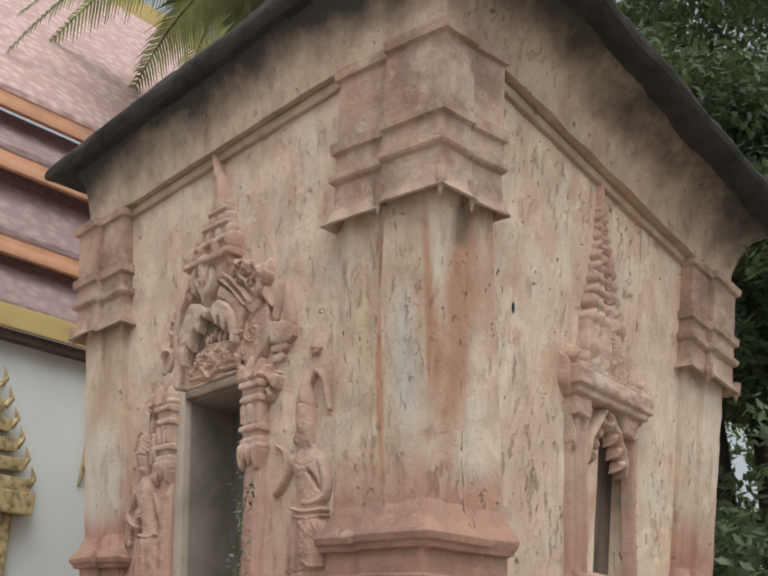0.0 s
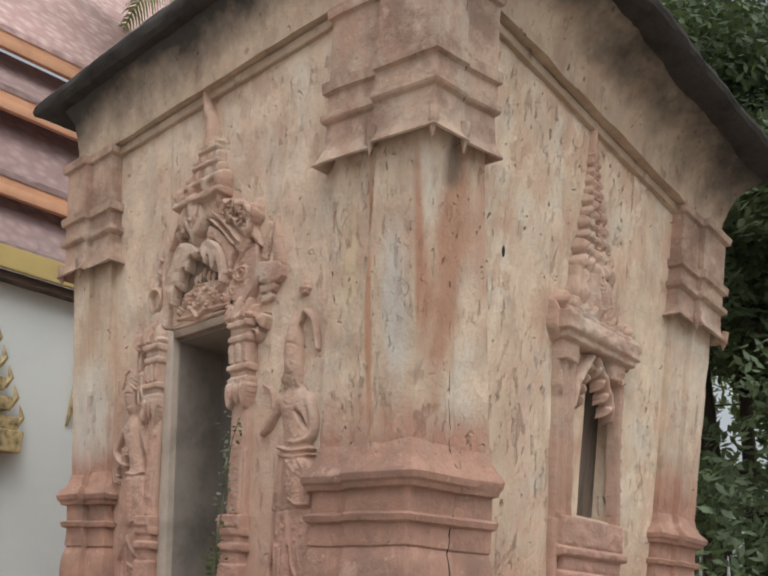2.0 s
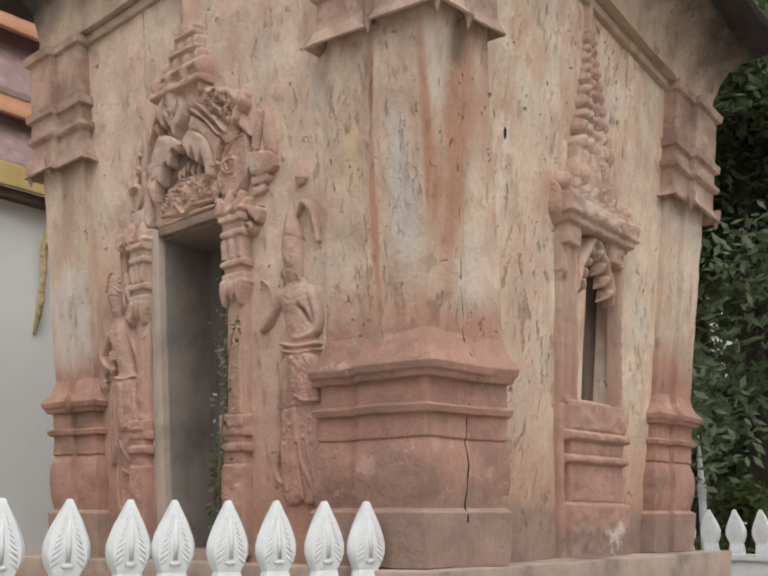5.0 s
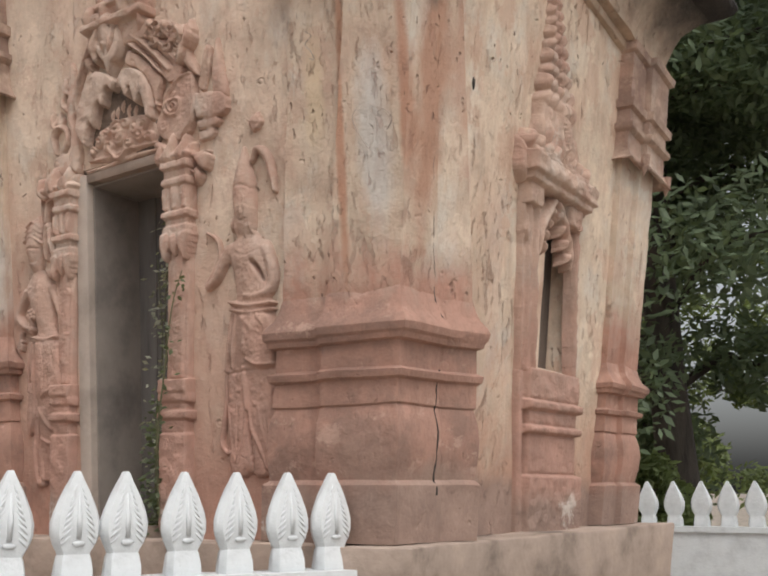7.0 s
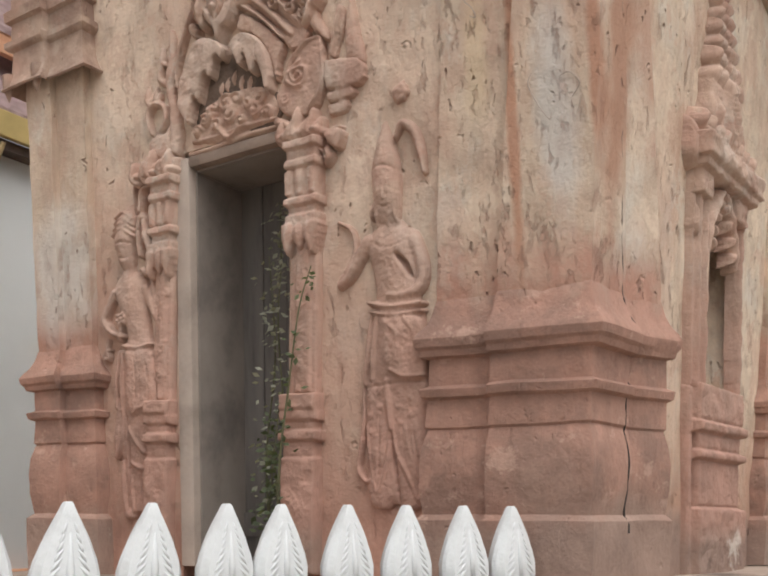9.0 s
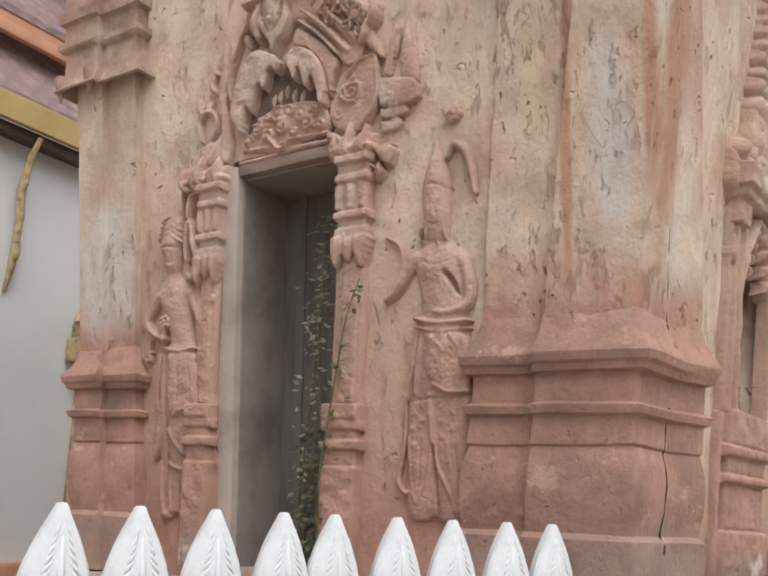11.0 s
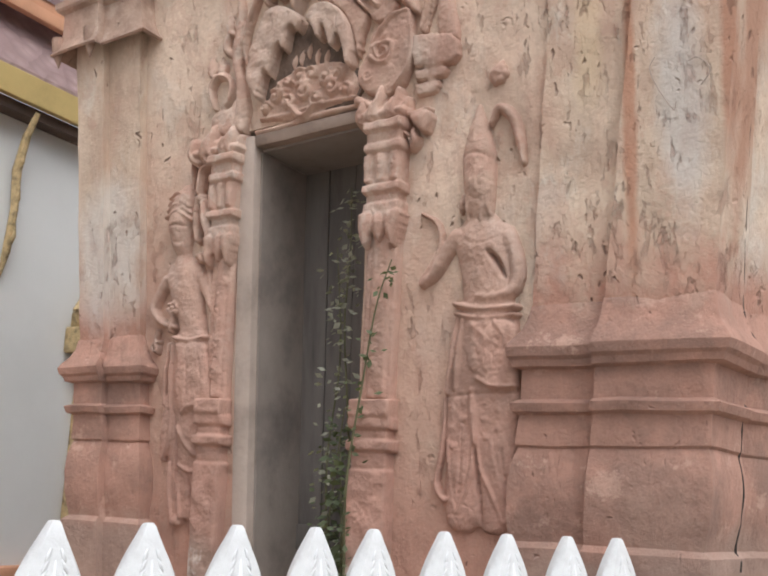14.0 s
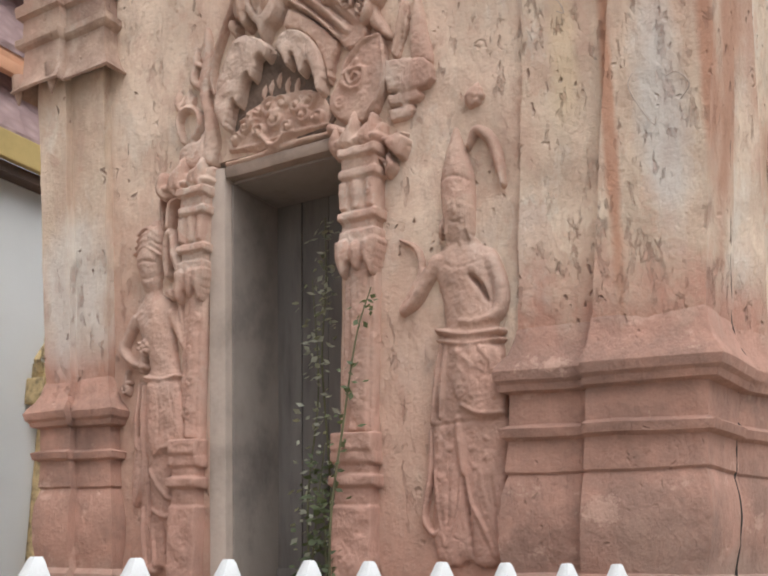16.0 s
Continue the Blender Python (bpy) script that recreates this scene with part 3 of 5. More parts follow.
def hall_window(wy, dz):
    w_ = new("window")
    w_.parent = hall
    part("post", boxm(HX - .12, wy - .45, 1.5, HX - .02, wy - .22, 3.05 + dz, bevel=.02), M_GOLD, w_)
    part("post", boxm(HX - .12, wy + .22, 1.5, HX - .02, wy + .45, 3.05 + dz, bevel=.02), M_GOLD, w_)
    part("cornice", boxm(HX - .12, wy - .6, 3.05 + dz, HX + .06, wy + .6, 3.25 + dz, bevel=.02), M_GOLD, w_)
    bm = bmesh.new()
    for i in range(6):
        w = .55 - i * .085
        z = 3.25 + dz + i * .17
        box(bm, HX - .12, wy - w, z, HX + .03 - i * .012, wy + w, z + .12, bevel=.015)
        for s in (-1, 1):
            tube(bm, [(HX - .03, wy + s * w, z + .05), (HX - .02, wy + s * (w + .05), z + .13), (HX - .02, wy + s * (w + .01), z + .24)], [.035, .028, .004], 6)
    tube(bm, [(HX - .05, wy, 4.2 + dz), (HX - .05, wy, 4.75 + dz)], [.05, .005], 6)
    part("pediment", bm, M_GOLD, w_)
    part("shutter", boxm(HX - .119, wy - .22, 1.5, HX - .07, wy + .22, 3.05 + dz), M_BROWN, w_)


hall_window(.02, -.10)
hall_window(2.45, -.18)

# eave brackets
for y in (1.15, -1.1):
    bm = bmesh.new()
    tube(bm, [(HX - .11, y, 3.3), (HX - .06, y, 3.5), (HX - .03, y, 3.8), (HX - .05, y, 4.1), (HX + .01, y, 4.35), (HX + .10, y, 4.52)], [.012, .03, .028, .035, .03, .02], 8)
    for k in range(3):
        tube(bm, [(HX - .04, y, 3.55 + .28 * k), (HX + .0, y, 3.60 + .28 * k), (HX - .0, y, 3.70 + .28 * k)], [.02, .016, .003], 6)
    part("bracket", bm, M_GOLD, hall, "gilded eave bracket")

# ---- trees ----


def leaves(bm, c, r, n, size, rnd, squash=.75):
    for _ in range(n):
        d = Vector((rnd.gauss(0, 1), rnd.gauss(0, 1), rnd.gauss(0, 1))).normalized() * r * rnd.random() ** .4
        d.z *= squash
        p = Vector(c) + d
        a = Vector((rnd.gauss(0, 1), rnd.gauss(0, 1), rnd.gauss(0, .7))).normalized()
        b = a.orthogonal().normalized()
        s = size * rnd.uniform(.6, 1.4)
        vs = [bm.verts.new(p + a * s), bm.verts.new(p + b * s * .4), bm.verts.new(p - a * s * .9), bm.verts.new(p - b * s * .4)]
        bm.faces.new(vs)


def tree(x, y, h, trunk_r, lean, crown_r, n, seed, size=.16, low=.35, mat=None, label="tall shade tree with dark trunk and dense small leaves"):
    rnd = random.Random(seed)
    t = new("shade_tree")
    t.location = (x, y, 0)
    top = Vector((lean[0] * h, lean[1] * h, h * .8))
    spine = [top * f + Vector((math.sin(f * 5 + seed) * .12, math.cos(f * 4 + seed) * .12, 0)) * (f > 0) for f in (0, .12, .3, .5, .7, .85, 1)]
    bm = tube(bmesh.new(), spine, [trunk_r * k for k in (1.35, 1.05, .92, .8, .6, .42, .2)], 12)
    clumps = []
    for i in range(16):
        f = low + (1 - low) * (i / 15)
        a = i * 2.4 + seed
        b0 = top * f
        reach = crown_r * rnd.uniform(.55, 1.0) * (1.15 - f * .45)
        e = b0 + Vector((math.cos(a) * reach, math.sin(a) * reach, rnd.uniform(-.2, 1.0)))
        mid = (b0 + e) / 2 + Vector((0, 0, .35))
        tube(bm, [b0, mid, e], [trunk_r * .35 * (1.2 - f), trunk_r * .2 * (1.2 - f), .02], 6)
        clumps += [e, mid, e + Vector((rnd.uniform(-.8, .8), rnd.uniform(-.8, .8), rnd.uniform(-.9, .5)))]
    clumps.append(top)
    part("trunk", rough(bm, .03, 2.0, seed), M_BARK, t, smooth=True)
    bm = bmesh.new()
    for c in clumps:
        leaves(bm, c, rnd.uniform(.6, 1.2), n // len(clumps), size, rnd)
    part("crown", bm, mat or M_LEAF, t)
    tagged(t, label, "tree")
    return t


tree(-2.5, 10.0, 14, .2, (-.01, 0), 4.0, 34000, 1, size=.085, low=.5)
tree(-1.2, 11.0, 13, .11, (-.045, .0), 3.8, 26000, 2, size=.085, low=.62)
tree(1.2, 12.5, 14, .2, (.02, .02), 4.5, 22000, 3, size=.10, low=.66)
tree(-.9, 9.3, 12, .26, (-.01, .0), 2.6, 24000, 21, size=.085, low=.2)
tree(-6.5, 14, 15, .3, (0, 0), 4.5, 30000, 4, size=.10, low=.45)
tree(-4.4, 11.5, 17, .22, (0, 0), 4.2, 34000, 12, size=.10, low=.5)
tree(2.2, 8.6, 15, .3, (.01, .01), 4.6, 36000, 9, size=.085, low=.45)
tree(-2.75, 13.0, 16, .13, (-.06, .01), 4.8, 30000, 10, size=.10, low=.62)
tree(4.8, 13.0, 16, .3, (0, .01), 4.8, 24000, 11, size=.10, low=.6)
tree(-6.6, 18, 15, .2, (0, 0), 4.6, 20000, 5, size=.12, low=.62)
tree(-9.5, 21, 12, .3, (0, 0), 5, 15000, 6, size=.12, low=.35, mat=M_LEAF_YELLOW)
tree(-7.0, 30, 12, .3, (0, 0), 5, 11000, 7, size=.14, low=.2, mat=M_LEAF_YELLOW)


def shrub(x, y, h, r, seed):
    rnd = random.Random(seed)
    t = new("garden_shrub")
    t.location = (x, y, 0)
    bm, lv = bmesh.new(), bmesh.new()
    for i in range(9):
        a = i * 2.4
        e = Vector((math.cos(a) * r * rnd.uniform(.3, .8), math.sin(a) * r * rnd.uniform(.3, .8), h * rnd.uniform(.55, 1)))
        tube(bm, [(0, 0, 0), e * .5 + Vector((0, 0, .1)), e], [.03, .02, .006], 5)
        leaves(lv, e, r * .5, 260, .07, rnd)
    part("stems", bm, M_BARK, t)
    part("foliage", lv, M_LEAF_YELLOW, t)
    tagged(t, "bushy yellow-green shrub behind the boundary wall", "shrub")


shrub(-2.0, 7.6, 1.9, .6, 1)
shrub(-1.0, 8.4, 1.9, .6, 2)

# pointed posts behind the far boundary wall
for x, z in ((-1.06, 2.56), (-1.38, 2.57)):
    post = tube(bmesh.new(), [(x, 6.95, 0), (x, 6.95, z * .72), (x, 6.95, z * .78), (x, 6.95, z * .80), (x, 6.95, z)], [.045, .042, .058, .04, .006], 10)
    tagged(part("fence_spike", post, M_WHITE), "slender pointed white cement post behind the boundary wall", "post", group="pointed posts")

# coconut palm behind the chapel's roof
palm = new("coconut_palm")
palm.location = (-5.0, 2.6, 0)
part("trunk", rough(tube(bmesh.new(), [(0, 0, 0), (.1, 0, 3), (.3, -.1, 6), (.4, -.2, 9.7)], [.2, .15, .13, .12], 12), .01, 3), M_PALM_BARK, palm, smooth=True)
rnd = random.Random(8)
for k in range(14):
    a = k * 2 * math.pi / 14 + .2
    bm = bmesh.new()
    L = rnd.uniform(2.2, 2.9)
    rise = rnd.uniform(.1, .9)
    pts = []
    for i in range(15):
        f = i / 14
        pts.append(Vector((.4 + math.cos(a) * L * f, -.2 + math.sin(a) * L * f, 9.7 + rise * math.sin(f * 2.2) - 2.3 * f * f)))
    tube(bm, pts, [.03 * (1 - .85 * i / 14) for i in range(15)], 5)
    for i in range(1, 15):
        d = (pts[i] - pts[i - 1]).normalized()
        sd = d.cross(Vector((0, 0, 1))).normalized()
        for j in range(5):
            p = pts[i - 1].lerp(pts[i], j / 5)
            for s in (-1, 1):
                ln = .75 * math.sin(math.pi * min(.95, .15 + i / 16)) * rnd.uniform(.8, 1.1)
                tip = p + (sd * s * .75 + d * .45 + Vector((0, 0, -.55))).normalized() * ln
                md = p.lerp(tip, .5) + Vector((0, 0, .05))
                wv = d * .022
                vs = [bm.verts.new(q) for q in (p - wv, p + wv, md + wv, tip, md - wv)]
                bm.faces.new(vs)
    part("frond", bm, M_FROND, palm)
tagged(palm, "coconut palm with long drooping green fronds", "palm tree")

# ---- carved stucco on the chapel ----


def wall_place(u, z):
    """A place on the door wall, whose courses run a little out of true."""
    u, z = u + 1.8, z - 3.2
    return (-1.721 + .9172 * u + .0307 * z - .0405 * u * z + .0165 * u * u, 3.2334 - .0185 * u + 1.0083 * z - .0023 * u * z - .0135 * z * z)


def on_south(p, out):
    u, z = wall_place(p[0], p[1])
    return Vector((u, -out, z))


def on_east(p, out):
    u, z = p[0] - 1.8, p[1] - 3.4
    return Vector((out, 1.88 + 1.104 * u - .085 * z - .024 * u * z + .012 * u * u + .005 * z * z, 3.445 + .049 * u + 1.007 * z + .0335 * u * z - .0215 * z * z))


def spline(pts, k=5):
    """Catmull-Rom through tuples of any length."""
    q = [np.array(p, float) for p in pts]
    q = [2 * q[0] - q[1], *q, 2 * q[-1] - q[-2]]
    out = []
    for i in range(1, len(q) - 2):
        a, b, c, d = q[i - 1:i + 3]
        for j in range(k):
            t = j / k
            out.append(.5 * (2 * b + (c - a) * t + (2 * a - 5 * b + 4 * c - d) * t * t + (3 * b - a - 3 * c + d) * t ** 3))
    out.append(q[-2])
    return out


class Relief:
    """Plaster modelled on a wall: heights over a fine grid, raised stroke by stroke."""
    def __init__(self, on=None, pitch=.0055, gain=1.0):
        self.on, self.pitch, self.gain, self.strokes = on or on_south, pitch, gain, []

    def raise_(self, lo, hi, fn):
        self.strokes.append((lo, hi, fn))

    def mesh(self, wear, seed):
        p = self.pitch
        u0, z0 = (min(q[0][i] for q in self.strokes) - 2 * p for i in (0, 1))
        u1, z1 = (max(q[1][i] for q in self.strokes) + 2 * p for i in (0, 1))
        us, zs = np.arange(u0, u1, p), np.arange(z0, z1, p)
        h = np.zeros((len(zs), len(us)))
        for lo, hi, fn in self.strokes:
            i0, i1 = max(int((lo[0] - u0) / p), 0), int((hi[0] - u0) / p) + 2
            j0, j1 = max(int((lo[1] - z0) / p), 0), int((hi[1] - z0) / p) + 2
            uu, zz = np.meshgrid(us[i0:i1], zs[j0:j1])
            h[j0:j1, i0:i1] = fn(uu, zz, h[j0:j1, i0:i1])
        h = h * self.gain
        q = np.pad(h, 1)
        soft = (q[1:-1, 1:-1] * 4 + (q[:-2, 1:-1] + q[2:, 1:-1] + q[1:-1, :-2] + q[1:-1, 2:]) * 2 + q[:-2, :-2] + q[2:, 2:] + q[:-2, 2:] + q[2:, :-2]) / 16
        h = np.where(h > 0, np.maximum(soft, .003), 0)
        on_ = h > 0
        keep = on_[:-1, :-1] | on_[1:, :-1] | on_[:-1, 1:] | on_[1:, 1:]
        used = np.zeros_like(on_)
        for a, b in ((slice(None, -1), slice(None, -1)), (slice(1, None), slice(None, -1)), (slice(None, -1), slice(1, None)), (slice(1, None), slice(1, None))):
            used[a, b] |= keep
        index = np.full(h.shape, -1)
        index[used] = np.arange(used.sum())
        verts = []
        for j, i in zip(*np.nonzero(used)):
            u, z, o = us[i], zs[j], h[j, i]
            if o > 0:
                v = Vector((u * 14 + seed, z * 14, seed))
                o = o * (1 + .12 * noise.noise(v)) + wear * noise.noise(v * 4.1) + wear * .6 * noise.noise(v * 9.0)
            else:
                o = -.014
            verts.append(settle(self.on((u, z), o)))
        jj, ii = np.nonzero(keep)
        faces = np.stack([index[jj, ii], index[jj, ii + 1], index[jj + 1, ii + 1], index[jj + 1, ii]], 1)
        return verts, faces.tolist()


def dome(d, top, sharp=.45):
    return top * np.maximum(1 - d * d, 0) ** sharp


def strand(bm, on, pts, radii, out=.03, flat=.6, sides=7, k=4, dig=False):
    """A moulded band that follows pts on a wall; out is how proud it stands. dig: a groove instead."""
    n = len(pts)
    if isinstance(radii, (int, float)):
        radii = [radii] * n
    outs = out if not isinstance(out, (int, float)) else [out] * n
    s = spline([(p[0], p[1], r, o) for p, r, o in zip(pts, radii, outs)], k)
    for a, b in zip(s, s[1:]):
        r = max(a[2], b[2], .003)
        lo, hi = (min(a[0], b[0]) - r, min(a[1], b[1]) - r), (max(a[0], b[0]) + r, max(a[1], b[1]) + r)

        def fn(u, z, h, a=a, b=b):
            ab = b[:2] - a[:2]
            t = np.clip(((u - a[0]) * ab[0] + (z - a[1]) * ab[1]) / max(ab @ ab, 1e-9), 0, 1)
            r_ = np.maximum(a[2] + (b[2] - a[2]) * t, .003)
            d = np.hypot(u - a[0] - ab[0] * t, z - a[1] - ab[1] * t) / r_
            if dig:
                return np.where((d < 1) & (h > 0), np.maximum(h - (a[3] + (b[3] - a[3]) * t) * (1 - d * d), .004), h)
            return np.maximum(h, dome(d, a[3] + (b[3] - a[3]) * t + r_ * .45))
        bm.raise_(lo, hi, fn)


def groove(bm, pts, r=.006, deep=.02):
    strand(bm, None, pts, [r * .6, *[r] * (len(pts) - 2), r * .5], deep, dig=True)


def flame(bm, on, base, tip, w=.03, bend=.3, out=.035):
    """A pointed, curling flame leaf from base to tip."""
    b, t = np.array(base), np.array(tip)
    d = t - b
    s = np.array((-d[1], d[0]))
    strand(bm, on, [tuple(b), tuple(b + d * .3 + s * bend * .55), tuple(b + d * .65 + s * bend * .1), tuple(t)], [w * .7, w, w * .6, .002], [out * .8, out, out, out * .7], .7, 6)
    strand(bm, on, [tuple(b + d * .15), tuple(b + d * .4 - s * bend * .5), tuple(b + d * .62 - s * bend * .75)], [w * .5, w * .45, .002], out * .8, .7, 5, 3)


def curl(bm, on, c, r, turns=1.6, w=.012, out=.045, a0=0.0, hand=1):
    pts = []
    for i in range(9):
        f = i / 8
        a = a0 + hand * f * turns * 2 * math.pi
        rr = r * (1 - .85 * f)
        pts.append((c[0] + math.cos(a) * rr, c[1] + math.sin(a) * rr))
    strand(bm, on, pts, [w * (1 - .5 * i / 8) for i in range(9)], [out + .015 * i / 8 for i in range(9)], .8, 6, 3)


def knob(bm, c, ru, rz, top):
    def fn(u, z, h):
        return np.maximum(h, dome(np.hypot((u - c[0]) / ru, (z - c[1]) / rz), top))
    bm.raise_((c[0] - ru, c[1] - rz), (c[0] + ru, c[1] + rz), fn)


def rosette(bm, on, c, r, out=.05):
    for i in range(6):
        a = i * math.pi / 3 + c[0] * 9
        knob(bm, (c[0] + math.cos(a) * r * .62, c[1] + math.sin(a) * r * .62), r * .40, r * .40, out + r * .15)
    knob(bm, c, r * .34, r * .34, out + r * .4)


def slab(bm, on, u0, z0, u1, z1, out, back=-.02, bev=.008):
    def fn(u, z, h):
        e = np.minimum(np.minimum(u - u0, u1 - u), np.minimum(z - z0, z1 - z))
        return np.maximum(h, np.where(e >= 0, out - bev * .8 * (1 - np.clip(e / max(bev, .004), 0, 1)) ** 2, 0))
    bm.raise_((u0, z0), (u1, z1), fn)


def plate(bm, on, pts, out, back=0.0, k=4, dome=.6):
    """A raised panel with a rounded face inside a closed outline."""
    s = np.array([(p[0], p[1]) for p in spline([*pts, pts[0]], k)[:-1]])

    def fn(u, z, h):
        inside = np.zeros(u.shape, bool)
        dist = np.full(u.shape, 9.0)
        for (ax, az), (bx, bz) in zip(s, np.roll(s, -1, 0)):
            inside ^= ((az > z) != (bz > z)) & (u < (bx - ax) * (z - az) / (bz - az + 1e-12) + ax)
            t = np.clip(((u - ax) * (bx - ax) + (z - az) * (bz - az)) / ((bx - ax) ** 2 + (bz - az) ** 2 + 1e-12), 0, 1)
            dist = np.minimum(dist, np.hypot(u - ax - (bx - ax) * t, z - az - (bz - az) * t))
        f = np.clip(dist / .05, 0, 1)
        return np.maximum(h, np.where(inside, out * (dome + (1 - dome) * np.sqrt(1 - (1 - f) ** 2)), 0))
    bm.raise_(tuple(s.min(0)), tuple(s.max(0)), fn)


def carved(name, bm, parent, label="", amp=.003, mat=None, seed=1.0, smooth=True):
    me = bpy.data.meshes.new(name)
    verts, faces = bm.mesh(amp, seed)
    me.from_pydata(verts, [], faces)
    me.shade_smooth()
    me.materials.append(mat or M_CARVE)
    ob = new(name, me)
    if parent is not None:
        ob.parent = parent
    if label:
        ob["label"] = label
    return ob



def A(u, v):
    """A place on the door wall from a drawing grid."""
    return (-3.8160 + 3.1768e-03 * u + 3.4569e-04 * v + -2.390e-07 * u * v, 4.9357 + -8.7952e-04 * u + -3.1455e-03 * v + 1.068e-06 * u * v)


def B(u, v):
    """A place on the door wall from a drawing grid."""
    return (-3.9457 + 5.1697e-03 * u + 2.9930e-04 * v + -3.558e-07 * u * v, 6.4198 + -2.4005e-03 * u + -4.6968e-03 * v + 2.611e-06 * u * v)


def D(u, v):
    """A place on the door wall from a drawing grid."""
    return (-1.3401 + 1.4839e-03 * u + 7.1827e-05 * v + -5.711e-08 * u * v, 3.6351 + -3.0434e-04 * u + -1.3601e-03 * v + 2.979e-07 * u * v)


def G(u, v):
    """A place on the door wall from a drawing grid."""
    return (-2.9340 + 1.8040e-03 * u + 1.2305e-04 * v + -7.226e-08 * u * v, 3.6029 + -3.1362e-04 * u + -1.4353e-03 * v + 3.268e-07 * u * v)

S = on_south
surround = new("door_surround")
surround.parent = chapel

# colonnettes beside the door
for side, ul, ur, cl in ((0, -2.33, -2.165, -2.335), (1, -1.452, -1.25, -1.452)):
    bm = Relief()
    w = ur - ul
    for z0, z1, o, g in ((1.47, 1.98, .075, .0), (1.98, 2.05, .065, -.01), (2.05, 2.10, .085, .012), (2.10, 2.14, .065, -.008), (2.14, 2.19, .08, .008), (2.19, 2.27, .09, .004)):
        slab(bm, S, ul - g, z0, ur + g, z1, o, bev=.012)
    carved("base", bm, surround)
    bm = Relief()
    slab(bm, S, ul + .03, 2.25, ur - .008, 3.04, .045, bev=.015)
    slab(bm, S, ul + .07, 2.27, ur - .04, 3.0, .06, bev=.012)
    for i in range(4):
        uc = (ul + ur) / 2 + .012
        curl(bm, S, (uc + (.01 if i % 2 else -.01), 2.40 + i * .15), .04, 1.3, .008, .058, i, 1 if i % 2 else -1)
        flame(bm, S, (uc, 2.44 + i * .15), (uc + .02, 2.54 + i * .15), .012, .3, .06)
    carved("shaft", bm, surround)
    w = ur - cl
    bm = Relief()
    for z0, z1, o, g in ((3.06, 3.13, .085, .004), (3.13, 3.17, .07, -.008), (3.17, 3.215, .09, .008), (3.215, 3.36, .07, -.004), (3.36, 3.40, .095, .008), (3.40, 3.45, .08, .0), (3.45, 3.50, .105, .01)):
        slab(bm, S, cl + .02 - g, z0, ur + g, z1, o, bev=.01)
    for i in range(3):
        u = cl + w * (i + .5) / 3
        plate(bm, S, [(u - w * .2, 3.09), (u + w * .2, 3.09), (u + w * .17, 3.0), (u + w * .05, 2.92 + .025 * (i % 2)), (u - w * .15, 2.99)], .105 - .01 * (i % 2), .02)
    for i in range(3):
        u = cl + w * (i + .5) / 3
        slab(bm, S, u - w * .1, 3.225, u + w * .1, 3.35, .085, bev=.006)
    carved("capital", bm, surround)
    cl -= .1 * (1 - side)
    w = ur - cl
    bm = Relief()
    slab(bm, S, cl + .02, 3.48, ur, 3.60, .05, bev=.02)
    for i in range(5):
        u = cl + w * (i + .3) / 4.6
        flame(bm, S, (u, 3.49), (u + (.03 if i % 2 else -.03), 3.64 + .03 * (i % 3)), .034, .3, .085)
        knob(bm, (u, 3.53), .035, .03, .10)
    carved("leaf_crown", bm, surround)

# block that carries the gable on its right, its ledges and twin fins
bm = Relief(gain=.6)
plate(bm, S, [(-1.246, 3.889), (-1.052, 3.854), (-1.015, 3.780), (-1.037, 3.718), (-1.230, 3.737)], .075, .0, 2, .8)
plate(bm, S, [(-1.230, 3.727), (-1.076, 3.713), (-1.087, 3.667), (-1.220, 3.673)], .06, .0, 2, .8)
plate(bm, S, [(-1.226, 3.662), (-1.112, 3.660), (-1.122, 3.607), (-1.215, 3.605)], .045, .0, 2, .8)
carved("side_block", bm, surround)
bm = Relief(gain=.6)
plate(bm, S, [(-1.216, 3.901), (-1.205, 3.992), (-1.181, 4.086), (-1.167, 4.155), (-1.142, 4.127), (-1.141, 4.033), (-1.165, 3.946), (-1.183, 3.888)], .085, .0, 3, .5)
plate(bm, S, [(-1.124, 3.863), (-1.132, 3.988), (-1.119, 4.108), (-1.104, 4.189), (-1.079, 4.111), (-1.048, 3.969), (-1.018, 3.841), (-1.037, 3.820)], .065, .0, 3, .6)
strand(bm, S, [(-1.207, 3.905), (-1.182, 4.012), (-1.166, 4.120)], [.004, .007, .004], .095)
groove(bm, [(-1.189, 3.899), (-1.165, 3.995), (-1.146, 4.115)], .006, .06)
carved("flame_finial", bm, surround)
bm = Relief(gain=.6)
plate(bm, S, [(-1.181, 3.430), (-1.231, 3.498), (-1.179, 3.525), (-1.125, 3.504), (-1.146, 3.425)], .12, .04)
strand(bm, S, [(-1.503, 3.631), (-1.386, 3.560), (-1.311, 3.475), (-1.240, 3.427)], [.03, .028, .02, .01], .10)
strand(bm, S, [(-1.331, 3.563), (-1.246, 3.519), (-1.145, 3.531)], [.02, .022, .01], .09)
flame(bm, S, (-1.292, 3.399), (-1.328, 3.519), .02, .3, .1)
flame(bm, S, (-1.222, 3.365), (-1.216, 3.471), .02, -.3, .1)
carved("scroll_bracket", bm, surround)

